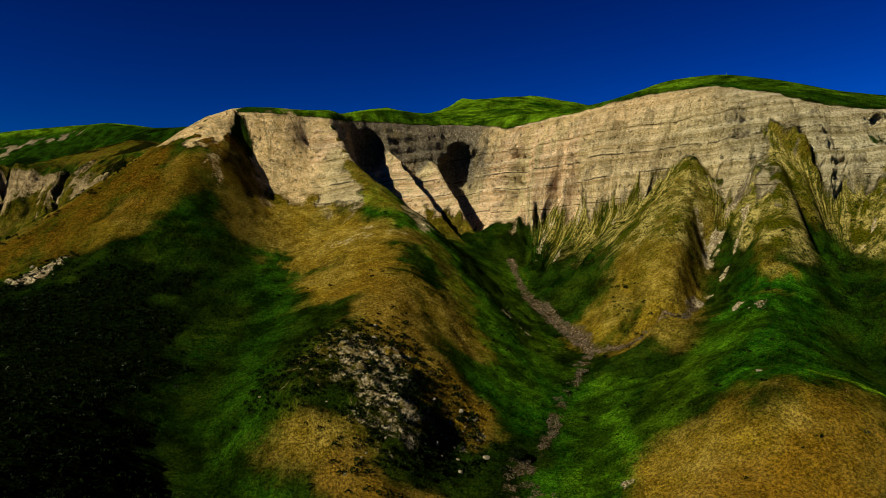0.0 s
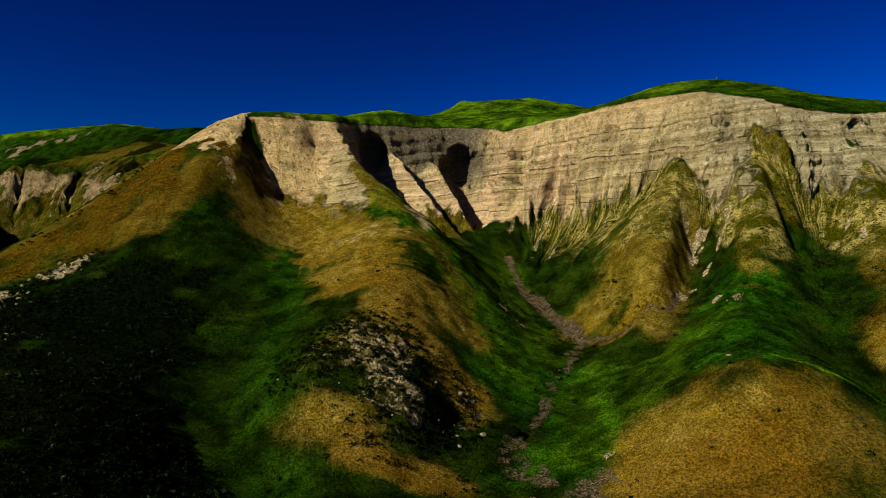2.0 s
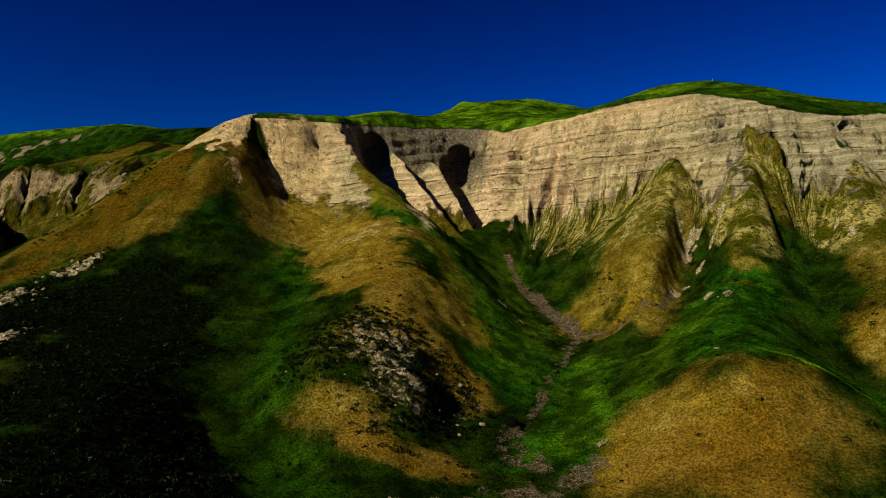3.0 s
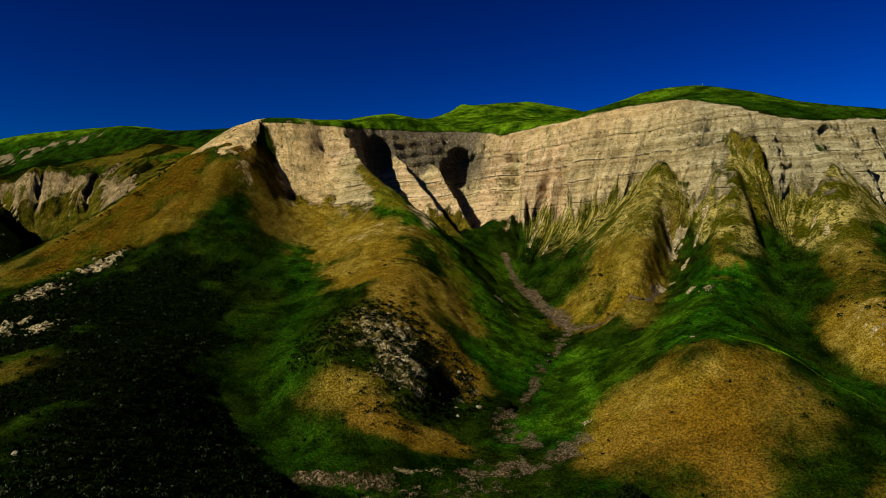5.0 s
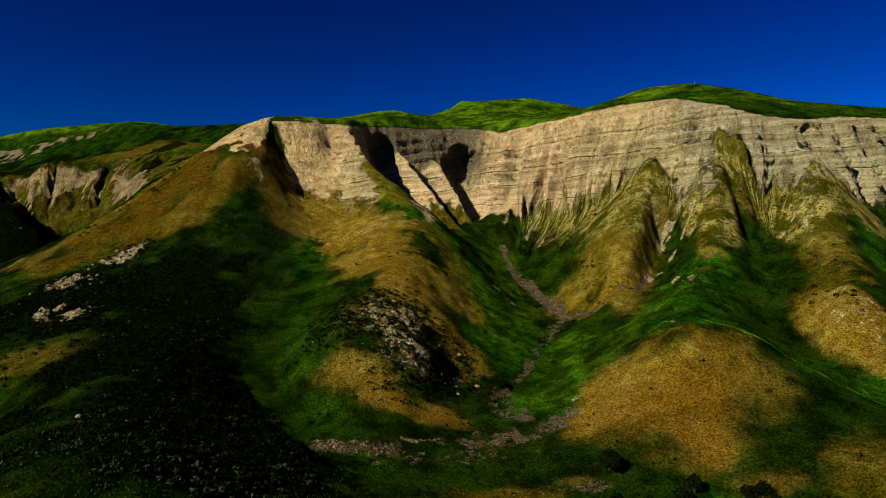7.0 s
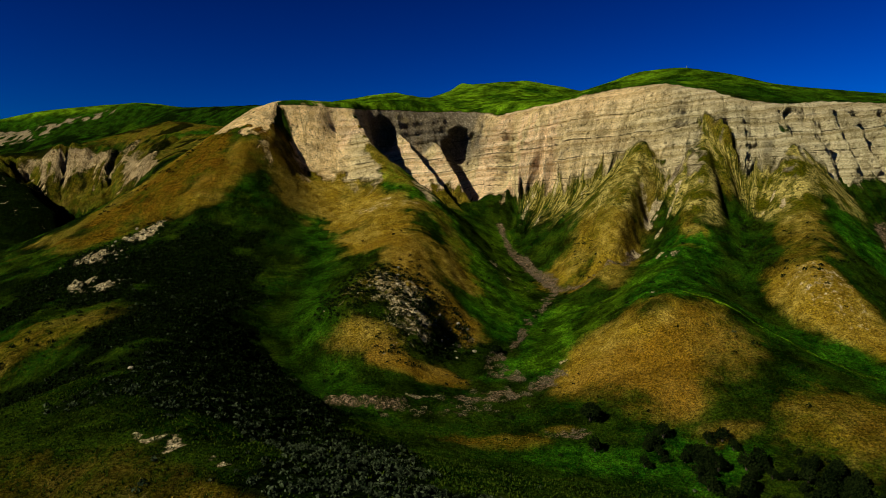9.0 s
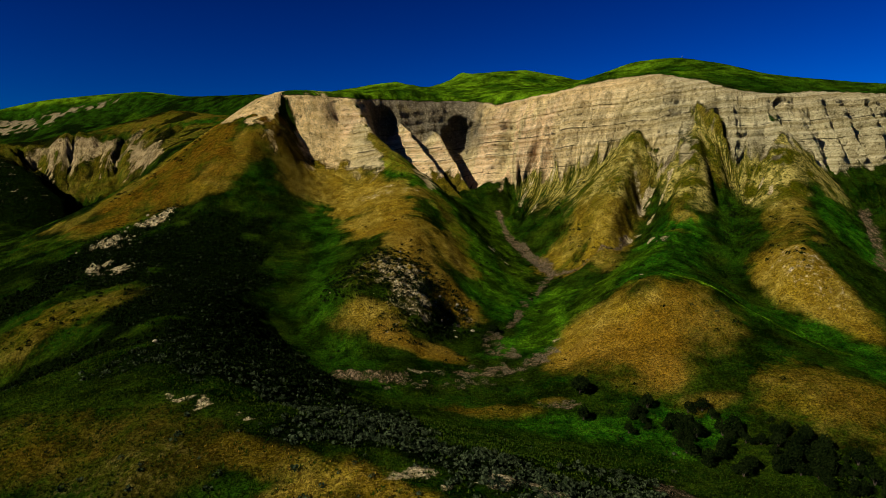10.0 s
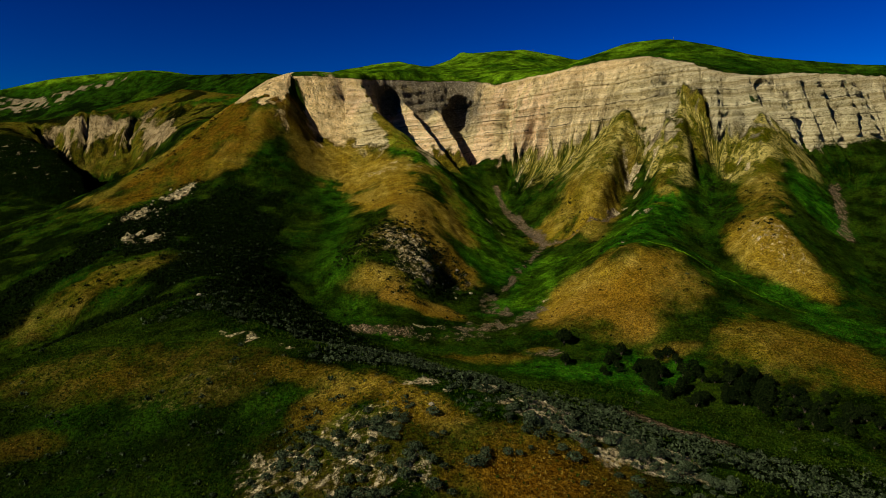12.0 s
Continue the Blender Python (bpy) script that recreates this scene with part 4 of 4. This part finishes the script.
# West-slope bushes take the darker leaf, so that slope's shade is in the colour.
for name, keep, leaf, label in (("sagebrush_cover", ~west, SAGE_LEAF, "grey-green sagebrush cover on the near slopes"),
                                ("dark_scrub_cover", west, SCRUB_AND_SHADE_LEAF, "dense low scrub, leaves painted blackish green for the slope's shade")):
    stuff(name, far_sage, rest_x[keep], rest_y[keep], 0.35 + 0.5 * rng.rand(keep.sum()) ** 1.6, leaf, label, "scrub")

# dark scrub along the draw
r = np.random.RandomState(11)
for k in range(3):
    v, f = leaf_cloud(520, 0.21, (0, 0, 1.5), (1.6, 1.4, 2.0), r)
    w, g = leaf_cloud(300, 0.21, (1.2, 0.5, 0.9), (1.4, 1.2, 1.1), r)
    crown = mesh_of("shrub_crown", np.concatenate([v, w]), f + [tuple(i + len(v) for i in q) for q in g], SCRUB_AND_SHADE_LEAF)
    first = plant("shrub", crown, mesh_of("shrub_stem", *stems(5, 2.0, 0.9, 0.09, r), BARK), "dark green rounded shrub in the valley draw", "shrub")
    line = [(42 + 30 * t, 61 - 20 * t) for t in np.linspace(0, 1, 18)] + [(58 + 34 * t, 50 - 28 * t) for t in np.linspace(0, 1, 34)]
    spots = [(x + r.randn() * 4.5, y + r.randn() * 5.0) for x, y in line]
    put_copies(first, spots, "shrubs along the draw", 0.35 + 0.7 * r.rand(len(spots)) ** 1.4, r)
v, f = leaf_cloud(800, 0.28, (0, 0, 2.0), (2.2, 2.2, 2.1), r)
lone = plant("shrub", mesh_of("lone_crown", v, f, SCRUB_AND_SHADE_LEAF), mesh_of("lone_stem", *stems(5, 2.4, 0.8, 0.12, r), BARK), "single round dark shrub standing in open grass", "shrub")
lone.matrix_basis = pose(30.5, 74, settle(30.5, 74))
gully_bush = copy_thing(lone, Matrix.LocRotScale((14, 119, settle(14, 119)), None, (0.8, 0.8, 0.6)))
tagged(gully_bush, "low dark shrub beside the dry stream")

# small dark bushes dotted over the stony knob and the grass slopes
dots = np.clip(1.0 * patch(-13, 123, 16, 17) + 0.6 * patch(0, 120, 9, 9) + 0.35 * patch(-8, 104, 14, 8) + 0.6 * patch(52, 184, 4, 10)
               + 0.10 * along([(-83, 95), (-98, 83), (-112, 72)], 10) + 0.25 * along([(-100, 130), (-104, 110)], 12) + 0.28 * along([(-108, 236), (-122, 218), (-134, 205)], 9)
               + 0.12 * patch(112, 140, 14, 20) + 0.3 * along([(113, 190), (102, 165)], 7) + 0.3 * patch(20, 187, 5, 10, 40) + 0.015 * (1 - DRY), 0, 1)
x, y = scatter(14000, (-140, 150, 60, 235), dots * (1 - 0.8 * smooth(0.3, 0.7, ROCK)), rng)
stuff("low_bushes", [proto(30, 0.24, (0.8, 0.8, 0.7), 300 + k) for k in range(5)], x, y, 0.45 + 0.75 * rng.rand(len(x)), SCRUB_AND_SHADE_LEAF,
      "small dark bushes dotted over stony grass slopes", "bushes")

stony = np.clip(0.62 * patch(-14, 124, 15, 16) + 0.4 * patch(-116, 160, 9, 20) + 0.3 * patch(-103, 118, 9, 8) + 0.35 * patch(0, 118, 8, 7), 0, 1)
x, y = scatter(16000, (-128, 12, 98, 184), stony, rng)
stuff("knob_bushes", [proto(26, 0.16, (0.5, 0.5, 0.45), 340 + k) for k in range(5)], x, y, 0.55 + 0.7 * rng.rand(len(x)), SCRUB_AND_SHADE_LEAF,
      "low blackish bushes on pale stony knobs", "bushes")

# dead grey brush in the dry stream
dead = [proto(64, 0.12, (1.0, 0.9, 0.55), 400 + k) for k in range(5)]
x, y = scatter(12000, (-20, 75, 60, 215), np.clip(BED * 0.55 * (1 - CUT), 0, 1), rng)
stuff("dead_brush", dead, x, y, 0.5 + 0.8 * rng.rand(len(x)), DEAD_TWIG, "leafless grey-brown brush in the dry stream bed", "brush")


def boulder_mesh(k):
    r = np.random.RandomState(500 + k)
    bm = bmesh.new()
    bmesh.ops.create_icosphere(bm, subdivisions=2, radius=0.5)
    cuts = [(Vector(r.randn(3)).normalized(), 0.24 + 0.16 * r.rand()) for _ in range(9)]
    for vert in bm.verts:
        for n, d in cuts:
            over = vert.co.dot(n) - d
            if over > 0:
                vert.co -= n * over * 0.9
        vert.co += Vector(r.randn(3)) * 0.012
        vert.co.z *= 0.75
    me = bpy.data.meshes.new("boulder")
    bm.to_mesh(me)
    bm.free()
    me.materials.append(STONE)
    return me


stones = [boulder_mesh(k) for k in range(6)]
places = scatter(13000, (-125, 95, -26, 200), np.clip(0.3 * patch(-13, 123, 15, 15) + 0.35 * patch(1, 120, 7, 7) + 0.15 * patch(-114, 162, 9, 16) + 0.25 * patch(21, 186, 5, 9, 40) + 0.12 * patch(-104, 117, 9, 7)
                                                     + 0.12 * along([(-8, -8), (8, -8), (24, -14)], 4) + 0.12 * patch(76, 156, 4, 6), 0, 1), rng)
for k, (x, y) in enumerate(zip(*places)):
    ob = tagged(new("boulder", stones[k % 6]), "weathered pale boulder half sunk in a stony slope", "boulder", "boulders on the slopes")
    s = (0.3 + 0.5 * rng.rand()) if y < 60 else 0.45 + 1.1 * rng.rand() ** 2.5
    ob.matrix_basis = Matrix.LocRotScale((x, y, settle(x, y, 0.02) + 0.1 * s), Euler((0.3 * rng.randn(), 0.3 * rng.randn(), 6.283 * rng.rand())), (s, s * (0.7 + 0.5 * rng.rand()), s))
for cx, cy, n in ((-110, 171, 9), (-115, 150, 12), (-103, 122, 9)):
    for k in range(n):
        x, y, s = cx + 5 * rng.randn(), cy + 4 * rng.randn(), 0.5 + 1.0 * rng.rand() ** 2
        ob = tagged(new("boulder", stones[k % 6]), "pale craggy boulder in a stony outcrop", "boulder", "boulders of the outcrops")
        ob.matrix_basis = Matrix.LocRotScale((x, y, settle(x, y) + 0.15 * s), Euler((0.4 * rng.randn(), 0.4 * rng.randn(), 6.283 * rng.rand())), (s, s * (0.7 + 0.5 * rng.rand()), s * 1.1))

# tussocks that roughen the grass


def tussock(seed):
    r = np.random.RandomState(seed)
    v, f = [], []
    for k in range(4):
        a, i = 1.57 * k + r.rand(), len(v)
        d = np.array([math.cos(a), math.sin(a), 0])
        side = np.array([-d[1], d[0], 0]) * 0.16
        v += [d * 0.08 - side, d * 0.08 + side, d * (0.3 + 0.2 * r.rand()) + np.array([0, 0, 0.35 + 0.25 * r.rand()])]
        f.append((i, i + 1, i + 2))
    return np.array(v), np.array(f)


tufts = [tussock(600 + k) for k in range(6)]
open_ground = (1 - smooth(0.2, 0.5, ROCK)) * (1 - smooth(0.3, 0.6, BED)) * (1 - 0.8 * smooth(0.4, 0.8, SAGE_AND_SHADE))
x, y = scatter(90000, (-140, 150, -34, 215), open_ground * (0.25 + 0.5 * LUSH) * (1 - smooth(0.3, 0.7, DRY)), rng)
near_x, near_y = scatter(34000, (-75, 75, -34, 50), open_ground * 0.6 * (1 - 0.7 * smooth(0.3, 0.7, DRY)), rng)
x, y = np.append(x, near_x), np.append(y, near_y)
stuff("grass_tussocks", tufts, x, y, 0.3 + 0.5 * rng.rand(len(x)), TUFT, "rough green grass tussocks over the hillsides", "grass")
x, y = scatter(190000, (-140, 150, -34, 215), open_ground * 0.8 * smooth(0.3, 0.7, DRY), rng)
stuff("straw_tussocks", tufts, x, y, 0.3 + 0.4 * rng.rand(len(x)), STRAW, "dry golden grass tussocks on the sunny slopes", "grass")

# small landmarks


def post_mesh():
    bm = bmesh.new()
    for z, w in ((-0.4, 0.16), (1.9, 0.13), (2.0, 0.06)):
        ring = [bm.verts.new((w * math.cos(0.785 * k), w * math.sin(0.785 * k), z)) for k in range(8)]
        bm.faces.new(ring) if z in (-0.4, 2.0) else None
        if z > -0.4:
            for k in range(8):
                bm.faces.new((last[k], last[(k + 1) % 8], ring[(k + 1) % 8], ring[k]))
        last = ring
    me = bpy.data.meshes.new("post")
    bm.to_mesh(me)
    bm.free()
    me.materials.append(STONE)
    return me


marker = post_mesh()
for x, y in ((70, 448), (140, 324)):
    ob = tagged(new("marker_post", marker), "short pale marker post on the grassy skyline", "post", "posts on the skyline")
    ob.matrix_basis = pose(x, y, settle(x, y))
for x, y, s in ((56, 114, 1.0), (-54, 49, 1.1), (-53, 53, 0.7)):
    ob = tagged(new("pale_stone", stones[int(s * 10) % 6]), "single pale stone lying in the grass", "stone")
    ob.matrix_basis = Matrix.LocRotScale((x, y, settle(x, y) + 0.15), Euler((0.2, 0.1, x)), (s * 1.3, s, s * 0.9))
